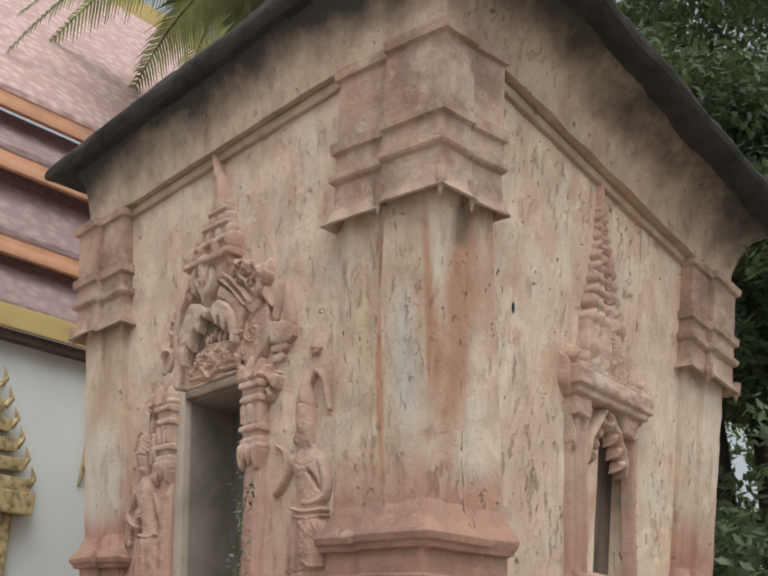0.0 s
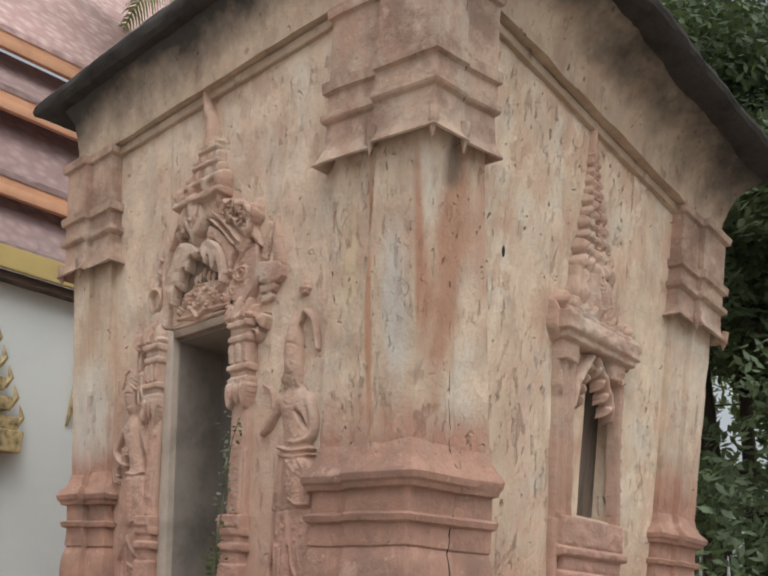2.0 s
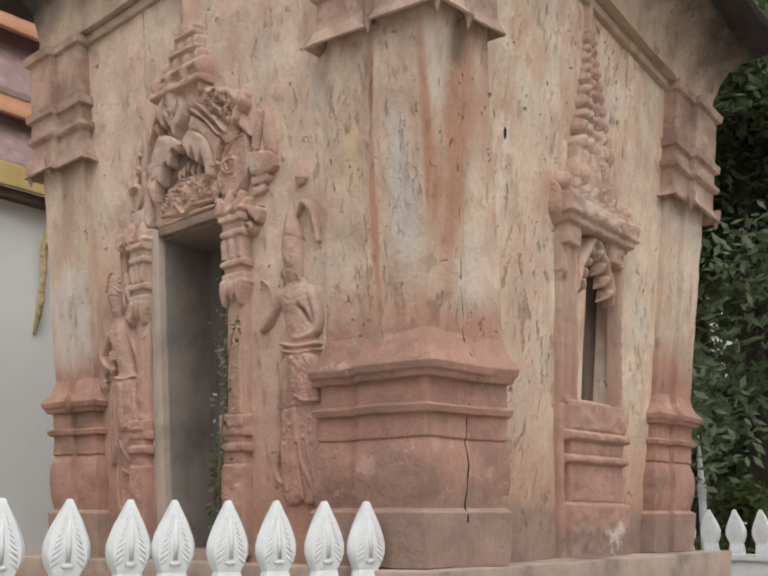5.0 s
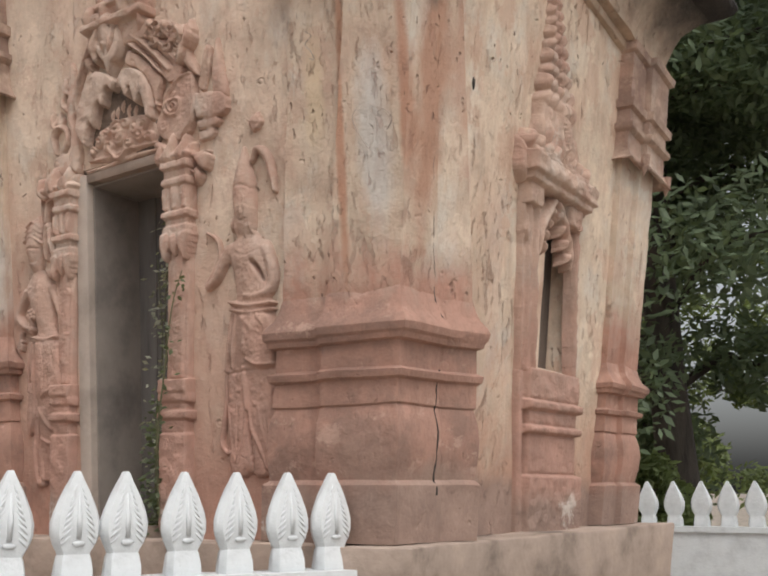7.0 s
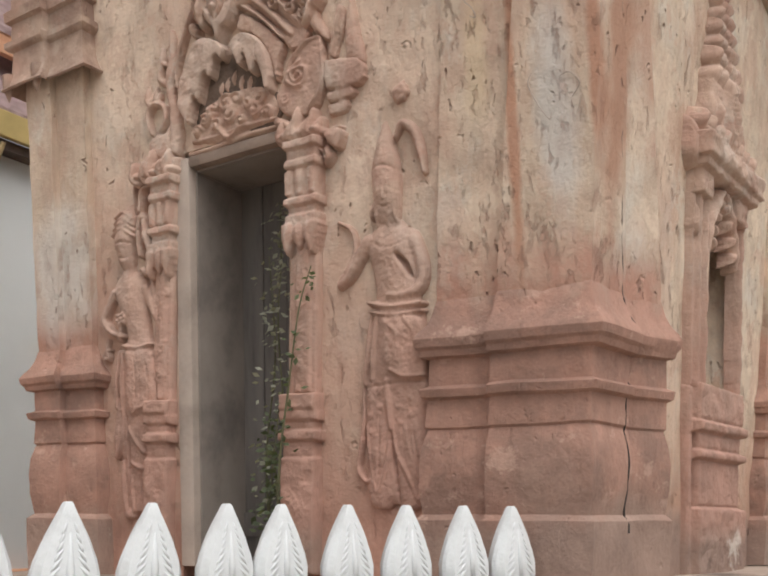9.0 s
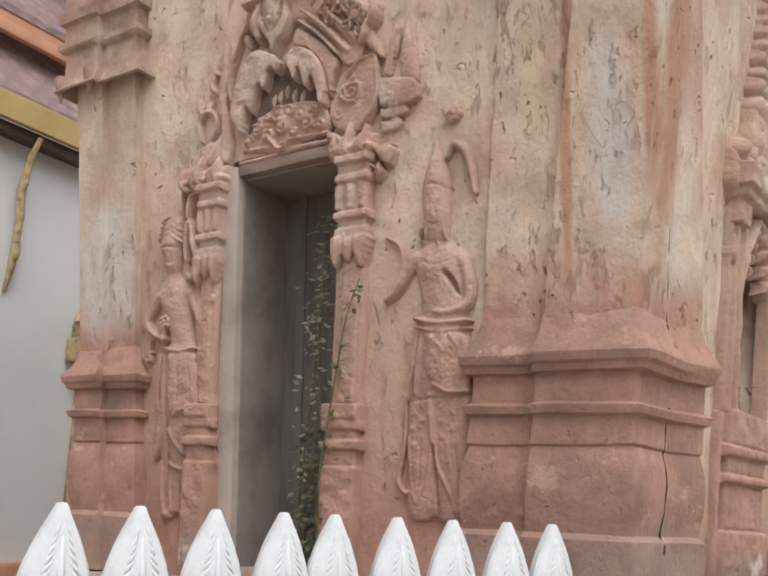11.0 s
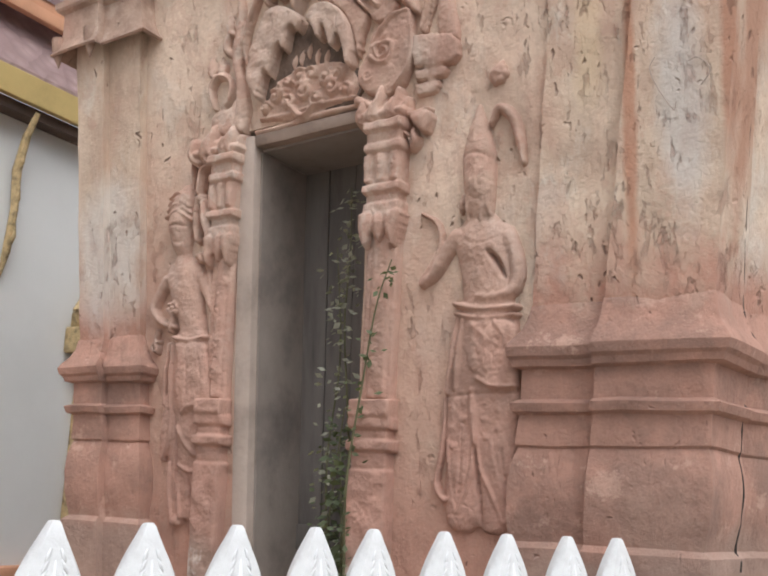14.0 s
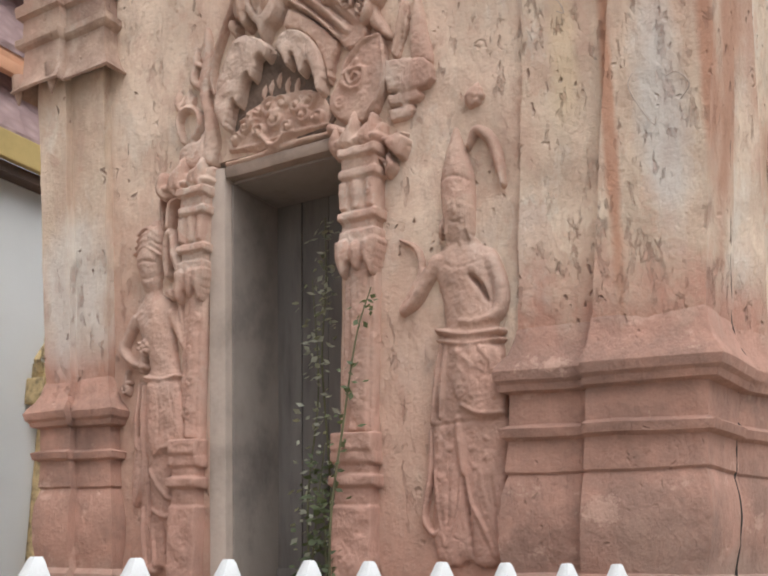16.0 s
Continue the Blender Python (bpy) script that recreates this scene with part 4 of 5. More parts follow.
# gable: cusped valance leaves over a tympanum darkened by its colour
bm = Relief(gain=.6)
plate(bm, S, [(-1.886, 4.173), (-1.974, 4.212), (-2.035, 4.185), (-2.089, 4.103), (-2.127, 3.972), (-2.134, 3.854), (-2.096, 3.785), (-2.065, 3.748), (-2.050, 3.803), (-2.039, 3.870), (-2.025, 3.895), (-2.007, 3.857), (-1.991, 3.899), (-1.975, 3.974), (-1.951, 4.014), (-1.932, 3.969), (-1.912, 4.005), (-1.905, 4.072), (-1.881, 4.089), (-1.857, 4.050), (-1.837, 4.073), (-1.831, 4.109)], .15, .0, 2, .93)
strand(bm, S, [(-1.986, 4.197), (-2.053, 4.116), (-2.098, 3.980), (-2.109, 3.829)], [.006, .010, .010, .004], .15)
carved("valance", bm, surround, mat=M_PALE)
bm = Relief(gain=.6)
plate(bm, S, [(-1.809, 4.100), (-1.756, 4.159), (-1.680, 4.146), (-1.608, 4.060), (-1.562, 3.958), (-1.541, 3.862), (-1.546, 3.809), (-1.563, 3.802), (-1.581, 3.857), (-1.604, 3.934), (-1.627, 3.972), (-1.642, 3.929), (-1.665, 3.927), (-1.688, 3.998), (-1.712, 4.041), (-1.717, 3.989), (-1.740, 3.981), (-1.762, 4.039)], .15, .0, 2, .93)
strand(bm, S, [(-1.770, 4.144), (-1.665, 4.132), (-1.576, 4.013), (-1.538, 3.874)], [.004, .008, .010, .004], .15)
carved("valance", bm, surround, mat=M_PALE)
# beaded inner band, then the raking mouldings
bm = Relief(gain=.6)
plate(bm, S, [(-1.754, 4.296), (-1.625, 4.203), (-1.489, 4.055), (-1.508, 3.959), (-1.526, 3.846), (-1.553, 3.956), (-1.608, 4.075), (-1.697, 4.167), (-1.782, 4.208)], .085, .0, 2, .85)
for i in range(7):
    for k in range(3):
        f = i / 6
        knob(bm, ((-1.717, 4.239)[0] * (1 - f) + (-1.520, 3.974)[0] * f - .022 * k * (1 - f), (-1.717, 4.239)[1] * (1 - f) + (-1.520, 3.974)[1] * f - .03 * k * f - .012 * k), .011, .011, .092)
carved("beaded_band", bm, surround)
bm = Relief(gain=.6)
plate(bm, S, [(-1.777, 4.452), (-1.644, 4.468), (-1.426, 4.224), (-1.331, 4.047), (-1.425, 3.992), (-1.493, 4.065), (-1.626, 4.216), (-1.752, 4.323)], .07, .0, 3, .9)
strand(bm, S, [(-1.740, 4.322), (-1.612, 4.212), (-1.487, 4.070)], [.010, .013, .010], .112)
strand(bm, S, [(-1.730, 4.382), (-1.585, 4.252), (-1.430, 4.076)], [.016, .020, .016], .105)
strand(bm, S, [(-1.701, 4.444), (-1.545, 4.308), (-1.369, 4.107)], [.012, .016, .012], .10)
strand(bm, S, [(-1.644, 4.475), (-1.490, 4.332), (-1.338, 4.163)], [.010, .014, .010], .085)
for p, q in (((-1.717, 4.347), (-1.462, 4.077)), ((-1.691, 4.407), (-1.401, 4.095)), ((-1.658, 4.459), (-1.358, 4.142))):
    groove(bm, [p, ((p[0] + q[0]) / 2, (p[1] + q[1]) / 2), q], .007, .05)
carved("raking_moulding", bm, surround)
bm = Relief(gain=.6)
plate(bm, S, [(-2.049, 4.572), (-2.052, 4.445), (-2.110, 4.334), (-2.171, 4.179), (-2.199, 4.030), (-2.228, 3.979), (-2.187, 4.183), (-2.129, 4.367), (-2.094, 4.528)], .06, .0, 3, .8)
strand(bm, S, [(-2.066, 4.477), (-2.133, 4.311), (-2.190, 4.112), (-2.170, 3.967)], [.008, .013, .013, .008], .08)
carved("raking_moulding", bm, surround)
# leaf pendant at the apex
bm = Relief(gain=.6)
plate(bm, S, [(-2.051, 4.586), (-2.006, 4.460), (-1.994, 4.373), (-1.945, 4.280), (-1.911, 4.241), (-1.880, 4.153), (-1.851, 4.226), (-1.808, 4.253), (-1.772, 4.348), (-1.798, 4.430), (-1.843, 4.526), (-1.901, 4.577)], .16, .0, 2, .8)
plate(bm, S, [(-1.962, 4.504), (-1.921, 4.367), (-1.885, 4.303), (-1.854, 4.363), (-1.848, 4.486), (-1.900, 4.570)], .19, .0, 2, .75)
groove(bm, [(-1.976, 4.536), (-1.958, 4.405), (-1.894, 4.277)], .007, .05)
groove(bm, [(-1.825, 4.493), (-1.829, 4.370), (-1.878, 4.273)], .007, .05)
knob(bm, (-1.888, 4.345), .028, .034, .21)
carved("pendant", bm, surround, mat=M_PALE)
# thin sheet behind the valance; its dark colour holds grime and shade
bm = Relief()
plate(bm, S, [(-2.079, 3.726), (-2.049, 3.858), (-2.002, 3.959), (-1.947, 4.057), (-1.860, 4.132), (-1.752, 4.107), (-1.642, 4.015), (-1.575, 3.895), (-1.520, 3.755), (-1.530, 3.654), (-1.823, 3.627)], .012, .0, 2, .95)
carved("tympanum", bm, surround, "hollow of the gable, dark with grime and painted shade", mat=M_GRIME_SHADE)
# mask-like flower heads massed in the tympanum
bm = Relief(gain=.6)
plate(bm, S, [(-2.077, 3.698), (-2.007, 3.823), (-1.917, 3.873), (-1.781, 3.885), (-1.632, 3.868), (-1.539, 3.784), (-1.532, 3.680), (-1.704, 3.646), (-1.930, 3.632)], .03, .0, 3, .7)
for c, r in (((-1.987, 3.764), .030), ((-1.956, 3.813), .026), ((-1.921, 3.817), .026), ((-1.850, 3.830), .036), ((-1.781, 3.835), .034), ((-1.824, 3.754), .040), ((-1.703, 3.801), .032), ((-1.635, 3.806), .032), ((-1.664, 3.737), .034), ((-1.592, 3.717), .028), ((-2.039, 3.719), .026), ((-1.914, 3.723), .032), ((-1.746, 3.706), .034)):
    curl(bm, S, c, r * 1.25, 1.4, r * .36, .075, c[0] * 40, 1 if int(c[0] * 100) % 2 else -1)
    knob(bm, c, r * .42, r * .46, .10)
for c, r in (((-1.949, 3.777), .030), ((-1.812, 3.785), .036), ((-1.669, 3.777), .030)):
    plate(bm, S, [(c[0] - r, c[1] + r * .5), (c[0], c[1] + r * .9), (c[0] + r, c[1] + r * .5), (c[0] + r * .6, c[1] - r * .8), (c[0] - r * .6, c[1] - r * .8)], .095, .0, 3, .5)
strand(bm, S, [(-1.902, 3.708), (-1.823, 3.627), (-1.751, 3.674)], [.012, .018, .012], .085)
strand(bm, S, [(-2.074, 3.670), (-1.932, 3.659), (-1.706, 3.673), (-1.531, 3.667)], [.010, .012, .012, .010], .055)
strand(bm, S, [(-2.093, 3.605), (-1.928, 3.605), (-1.703, 3.626), (-1.500, 3.623)], [.014, .018, .018, .014], .045)
for c in ((-1.850, 3.900), (-1.807, 3.924), (-1.759, 3.887), (-1.888, 3.887), (-1.705, 3.870)):
    flame(bm, S, c, (c[0] + .006, c[1] + .085), .014, .15, .045)
carved("flower_carving", bm, surround)
# great scroll with its leaf
bm = Relief(gain=.6)
plate(bm, S, [(-1.264, 4.021), (-1.326, 4.018), (-1.389, 3.977), (-1.431, 3.916), (-1.486, 3.838), (-1.521, 3.774), (-1.508, 3.708), (-1.452, 3.656), (-1.360, 3.627), (-1.290, 3.655), (-1.254, 3.729), (-1.238, 3.825), (-1.239, 3.925)], .085, .0, 3, .7)
curl(bm, S, (-1.384, 3.840), .078, 2.3, .013, .115, 1.5, 1)
strand(bm, S, [(-1.266, 4.012), (-1.348, 3.993), (-1.421, 3.927), (-1.441, 3.841), (-1.397, 3.779)], [.006, .012, .014, .012, .006], .115)
strand(bm, S, [(-1.260, 3.998), (-1.242, 3.851), (-1.262, 3.731), (-1.321, 3.661)], [.006, .010, .012, .008], .10)
curl(bm, S, (-1.458, 3.743), .034, 1.5, .008, .10, .5, -1)
carved("scroll", bm, surround)
# flames that climb the rake above the scroll
bm = Relief(gain=.6)
plate(bm, S, [(-1.253, 4.001), (-1.334, 4.098), (-1.362, 4.208), (-1.346, 4.280), (-1.313, 4.310), (-1.288, 4.240), (-1.289, 4.151), (-1.236, 4.049), (-1.207, 3.980)], .085, .0, 3, .6)
flame(bm, S, (-1.363, 4.221), (-1.427, 4.354), .03, .25, .09)
flame(bm, S, (-1.301, 4.230), (-1.274, 4.351), .03, -.2, .09)
carved("flame_finial", bm, surround)
# leaf flames on the other shoulder
bm = Relief(gain=.6)
plate(bm, S, [(-2.366, 3.636), (-2.376, 3.724), (-2.318, 3.770), (-2.252, 3.772), (-2.238, 3.896), (-2.265, 3.987), (-2.261, 4.186), (-2.251, 4.363), (-2.220, 4.319), (-2.197, 4.128), (-2.209, 3.989), (-2.169, 3.854), (-2.141, 3.710), (-2.198, 3.609)], .07, .0, 3, .6)
strand(bm, S, [(-2.361, 3.778), (-2.396, 3.900), (-2.350, 3.955), (-2.276, 3.918), (-2.262, 3.838), (-2.310, 3.769)], [.010, .014, .016, .014, .014, .010], .07)
groove(bm, [(-2.221, 3.696), (-2.233, 3.839), (-2.259, 3.957)], .008, .04)
flame(bm, S, (-2.375, 3.953), (-2.417, 4.085), .022, .25, .05)
flame(bm, S, (-2.317, 3.955), (-2.348, 4.070), .022, .25, .05)
flame(bm, S, (-2.266, 4.044), (-2.319, 4.243), .022, .3, .06)
flame(bm, S, (-2.267, 4.159), (-2.316, 4.286), .016, .3, .06)
plate(bm, S, [(-2.216, 3.625), (-2.224, 3.725), (-2.197, 3.804), (-2.161, 3.713), (-2.158, 3.616)], .085, .0, 3, .5)
carved("flame_finial", bm, surround)

# spire over the gable: stacked tiers with small antefixes and a needle
bm = Relief()
plate(bm, S, [(-2.076, 4.502), (-1.858, 4.499), (-1.649, 4.485), (-1.565, 4.333), (-1.818, 4.324), (-2.051, 4.327)], .06, .0)
TIERS = (((-1.833, 4.490), .25, .05, .12), ((-1.813, 4.613), .18, .04, .10), ((-1.798, 4.745), .135, .035, .09), ((-1.788, 4.861), .10, .03, .08))
for c, w, h, o in TIERS:
    slab(bm, S, c[0] - w, c[1] - h * .5, c[0] + w, c[1] + h * .5, o, bev=.01)
    slab(bm, S, c[0] - w * .8, c[1] + h * .5, c[0] + w * .8, c[1] + h * 3.2, o * .62, bev=.01)
    for i in range(4):
        u = c[0] - w * .85 + w * 1.7 * i / 3
        flame(bm, S, (u, c[1] + h * .4), (u + .01, c[1] + h * .4 + w * .62), w * .17, .12, o * .85)
c = (-1.802, 4.958)
strand(bm, S, [(c[0], c[1] - .06), (c[0] + .0, c[1] + .1), (-1.860, 5.241), (-1.912, 5.491), (-1.939, 5.638)], [.075, .055, .035, .022, .004], .05, .8, 8)
carved("spire", bm, surround)
bm = Relief()
for i, c in enumerate(((-1.581, 4.338), (-1.532, 4.266), (-1.488, 4.307), (-1.439, 4.204), (-1.396, 4.256), (-1.348, 4.154), (-1.320, 4.221), (-1.520, 4.362), (-1.412, 4.316))):
    curl(bm, S, c, .035, 1.4, .010, .075, i * 1.7, 1 if i % 2 else -1)
for p, q, w in (((-1.645, 4.381), (-1.629, 4.535), .022), ((-1.566, 4.355), (-1.563, 4.433), .018), ((-1.473, 4.325), (-1.451, 4.395), .018), ((-1.290, 4.179), (-1.271, 4.323), .024), ((-1.326, 4.223), (-1.354, 4.340), .016), ((-1.346, 4.089), (-1.291, 4.222), .022)):
    flame(bm, S, p, q, w, -.15, .09)
carved("flame_crest", bm, surround)
bm = Relief()
flame(bm, S, (-1.981, 4.282), (-1.952, 4.520), .035, .15, .11)
flame(bm, S, (-1.882, 4.298), (-1.838, 4.423), .026, -.15, .10)
flame(bm, S, (-2.040, 4.241), (-2.065, 4.344), .018, .2, .08)
carved("flame_crest", bm, surround)

# ---- relief figures ----


def body(bm, rings):
    """A rounded body against the wall: (centre, z, half width, depth)."""
    sm = np.array(sorted([tuple(r) for r in spline(rings, 5)], key=lambda r: r[1]))

    def fn(u, z, h):
        c, w, d = (np.interp(z, sm[:, 1], sm[:, k]) for k in (0, 2, 3))
        ok = (z >= sm[0, 1]) & (z <= sm[-1, 1])
        return np.maximum(h, np.where(ok, dome((u - c) / np.maximum(w, .004), d, .5), 0))
    bm.raise_(((sm[:, 0] - sm[:, 2]).min(), sm[0, 1]), ((sm[:, 0] + sm[:, 2]).max(), sm[-1, 1]), fn)


def span(a, b, d):
    """One ring of a body between two edge places."""
    return ((a[0] + b[0]) / 2, (a[1] + b[1]) / 2, (b[0] - a[0]) / 2, d)


# figure by the right of the door, one hand at the hip
bm = Relief(gain=.78)
body(bm, [span((-0.979, 1.784), (-0.700, 1.803), .035), span((-0.996, 2.072), (-0.692, 2.082), .045), span((-1.007, 2.287), (-0.679, 2.287), .055), span((-0.993, 2.389), (-0.679, 2.384), .06), span((-0.984, 2.518), (-0.688, 2.507), .07), span((-0.977, 2.621), (-0.696, 2.606), .07)])
body(bm, [span((-0.964, 2.607), (-0.705, 2.594), .07), span((-0.954, 2.711), (-0.723, 2.695), .075), span((-0.974, 2.830), (-0.727, 2.808), .085), span((-1.003, 2.925), (-0.724, 2.896), .08), span((-1.013, 2.979), (-0.733, 2.948), .07), span((-0.973, 3.008), (-0.790, 2.986), .05), span((-0.949, 3.038), (-0.819, 3.022), .04)])
body(bm, [span((-0.941, 3.024), (-0.826, 3.010), .05), span((-0.956, 3.079), (-0.825, 3.062), .075), span((-0.970, 3.174), (-0.825, 3.153), .09), span((-0.978, 3.276), (-0.826, 3.251), .085), span((-0.975, 3.323), (-0.835, 3.299), .08), span((-0.963, 3.388), (-0.855, 3.369), .065), span((-0.947, 3.446), (-0.879, 3.433), .045), span((-0.925, 3.516), (-0.907, 3.513), .015)])
groove(bm, [(-0.967, 3.279), (-0.902, 3.286), (-0.836, 3.257)], .005, .012)
strand(bm, S, [(-0.989, 2.950), (-1.041, 2.876), (-1.087, 2.800), (-1.141, 2.761)], [.036, .033, .028, .022], .05)
strand(bm, S, [(-1.146, 2.767), (-1.096, 2.841), (-1.063, 2.932), (-1.090, 3.022), (-1.169, 3.073)], [.020, .020, .018, .015, .006], [.045, .04, .035, .03, .025])
strand(bm, S, [(-0.753, 2.925), (-0.714, 2.832), (-0.707, 2.744), (-0.736, 2.696), (-0.812, 2.678), (-0.869, 2.686)], [.036, .032, .030, .028, .025, .02], [.05, .05, .05, .06, .075, .08])
groove(bm, [(-0.827, 2.868), (-0.787, 2.820), (-0.757, 2.760)], .016, .035)
for x0, x1, y1 in ((240, 232, 405), (258, 252, 425), (300, 298, 425), (318, 328, 410)):
    strand(bm, S, [D(x0, 345), D((x0 + x1) / 2, 380), D(x1, y1)], [.006, .010, .004], .07)
knob(bm, (-0.921, 3.167), .010, .012, .095)
knob(bm, (-0.868, 3.159), .010, .012, .095)
strand(bm, S, [(-0.896, 3.177), (-0.894, 3.130)], [.008, .012], .098)
groove(bm, [(-0.923, 3.104), (-0.892, 3.092), (-0.864, 3.096)], .005, .012)
strand(bm, S, [(-0.976, 2.660), (-0.853, 2.633), (-0.700, 2.637)], .014, .08)
strand(bm, S, [(-0.974, 2.621), (-0.851, 2.595), (-0.696, 2.604)], .010, .078)
# knotted apron and side drapes
plate(bm, S, [(-0.915, 2.586), (-0.809, 2.599), (-0.704, 2.569), (-0.682, 2.445), (-0.688, 2.323), (-0.776, 2.305), (-0.862, 2.349), (-0.913, 2.451)], .082, .0, 4, .6)
strand(bm, S, [(-0.862, 2.356), (-0.783, 2.321), (-0.685, 2.323)], [.008, .012, .008], .088)
strand(bm, S, [(-0.963, 2.601), (-0.981, 2.453), (-0.999, 2.293)], [.012, .020, .014], .06)
strand(bm, S, [(-0.937, 2.593), (-0.952, 2.440), (-0.960, 2.312)], [.010, .016, .010], .07)
for i in range(16):
    curl(bm, S, D(280 + (i % 4) * 36 + (i * 37 % 11), 765 + (i // 4) * 45 + (i * 53 % 17)), .015, 1.0, .005, .086, i * 1.3, 1 if i % 2 else -1)
strand(bm, S, [(-0.885, 2.565), (-0.819, 2.512), (-0.845, 2.450)], [.010, .012, .006], .088)
strand(bm, S, [(-0.787, 2.579), (-0.736, 2.509), (-0.752, 2.410)], [.010, .012, .006], .088)
# patterned sash and lower hems
plate(bm, S, [(-1.009, 2.312), (-0.839, 2.324), (-0.679, 2.311), (-0.675, 2.083), (-0.683, 1.798), (-0.829, 1.776), (-0.974, 1.778), (-1.000, 2.072)], .045, .0, 4, .25)
strand(bm, S, [(-0.881, 2.306), (-0.869, 2.199), (-0.853, 2.095)], [.018, .024, .012], .068)
for i in range(14):
    curl(bm, S, D(208 + (i % 2) * 40 + (i // 7) * 108, 985 + (i % 7) * 26), .014, 1.0, .005, .056, i * 1.1, -1)
plate(bm, S, [(-0.987, 2.110), (-0.865, 2.107), (-0.877, 1.966), (-0.927, 1.824), (-0.963, 1.913)], .056, .0, 4, .5)
strand(bm, S, [(-0.864, 2.107), (-0.874, 1.966), (-0.925, 1.827)], [.007, .010, .005], .062)
strand(bm, S, [(-0.987, 2.110), (-0.965, 1.938), (-0.936, 1.827)], [.006, .008, .004], .058)
plate(bm, S, [(-0.849, 2.089), (-0.701, 2.142), (-0.691, 1.810), (-0.727, 1.789), (-0.794, 1.922)], .050, .0, 4, .5)
strand(bm, S, [(-0.854, 2.114), (-0.832, 2.005), (-0.772, 1.899), (-0.718, 1.794)], [.008, .012, .012, .006], .06)
strand(bm, S, [(-0.789, 2.115), (-0.763, 1.996), (-0.707, 1.867)], [.006, .010, .005], .056)
groove(bm, [(-0.860, 2.089), (-0.837, 1.944), (-0.816, 1.789)], .010, .03)
groove(bm, [(-0.922, 2.099), (-0.920, 1.964), (-0.929, 1.854)], .006, .014)
groove(bm, [(-0.747, 2.105), (-0.725, 1.973), (-0.699, 1.856)], .006, .014)
groove(bm, [(-1.003, 2.280), (-0.866, 2.293), (-0.680, 2.297)], .006, .014)
groove(bm, [(-0.979, 2.949), (-0.878, 2.899), (-0.766, 2.926)], .005, .008)
knob(bm, (-0.907, 1.780), .06, .03, .04)
knob(bm, (-0.767, 1.781), .06, .03, .04)
fig = carved("relief_figure", bm, None)
tagged(fig, "weathered reddish stucco relief of a standing crowned guardian beside the door", "relief")

# its frame of flames against the wall
bm = Relief()
strand(bm, S, [(-0.853, 3.413), (-0.819, 3.475), (-0.756, 3.425), (-0.722, 3.327), (-0.702, 3.225)], [.012, .022, .024, .022, .012], .03)
carved("flame_border", bm, surround)
bm = Relief()
rosette(bm, S, (-0.828, 3.624), .045, .025)
flame(bm, S, (-0.843, 3.593), (-0.814, 3.683), .025, .3, .03)
carved("rosette", bm, surround)
bm = Relief()
strand(bm, S, [(-1.008, 2.275), (-1.009, 2.103), (-1.035, 1.933), (-0.981, 1.874), (-0.932, 1.960)], [.012, .016, .016, .016, .01], .03)
strand(bm, S, [(-0.928, 2.212), (-0.927, 2.044), (-0.938, 1.898)], [.01, .016, .012], .035)
carved("flame_border", bm, surround)

# figure by the left of the door, one hand raised, a flower before the chest
bm = Relief(gain=.78)
body(bm, [span((-2.512, 1.708), (-2.252, 1.725), .035), span((-2.537, 1.889), (-2.233, 1.903), .042), span((-2.553, 2.067), (-2.231, 2.076), .05), span((-2.557, 2.209), (-2.245, 2.213), .055), span((-2.544, 2.390), (-2.268, 2.386), .065), span((-2.531, 2.530), (-2.295, 2.522), .07), span((-2.519, 2.614), (-2.325, 2.605), .065)])
body(bm, [span((-2.516, 2.572), (-2.322, 2.564), .065), span((-2.516, 2.670), (-2.343, 2.661), .065), span((-2.565, 2.787), (-2.360, 2.772), .08), span((-2.611, 2.905), (-2.359, 2.883), .08), span((-2.606, 2.963), (-2.372, 2.940), .065), span((-2.568, 3.010), (-2.446, 2.997), .045), span((-2.558, 3.045), (-2.467, 3.035), .04)])
body(bm, [span((-2.562, 3.031), (-2.466, 3.020), .045), span((-2.588, 3.084), (-2.461, 3.070), .07), span((-2.614, 3.182), (-2.446, 3.160), .085), span((-2.620, 3.264), (-2.441, 3.238), .085), span((-2.603, 3.335), (-2.446, 3.311), .07), span((-2.565, 3.380), (-2.474, 3.366), .045), span((-2.531, 3.411), (-2.500, 3.406), .02)])
for k in range(4):
    strand(bm, S, [G(162 + 3 * k, 235 - 26 * k), G(205, 205 - 26 * k), G(258 - 3 * k, 240 - 26 * k)], .009, .088 - .008 * k)
strand(bm, S, [(-2.601, 2.897), (-2.650, 2.822), (-2.680, 2.744), (-2.621, 2.676), (-2.536, 2.643)], [.032, .028, .026, .024, .018], [.045, .045, .05, .06, .07])
strand(bm, S, [(-2.374, 2.891), (-2.327, 2.797), (-2.277, 2.701), (-2.291, 2.781), (-2.321, 2.880), (-2.332, 2.992), (-2.336, 3.090)], [.034, .030, .028, .026, .022, .018, .016], [.05, .05, .05, .045, .04, .04, .04])
rosette(bm, S, (-2.333, 3.104), .04, .05)
rosette(bm, S, (-2.532, 2.739), .045, .085)
strand(bm, S, [(-2.548, 2.615), (-2.539, 2.678), (-2.532, 2.735)], [.008, .010, .008], .085)
curl(bm, S, (-2.649, 2.541), .035, 1.4, .012, .04, 1.0, 1)
curl(bm, S, (-2.283, 2.542), .042, 1.4, .014, .045, 2.0, -1)
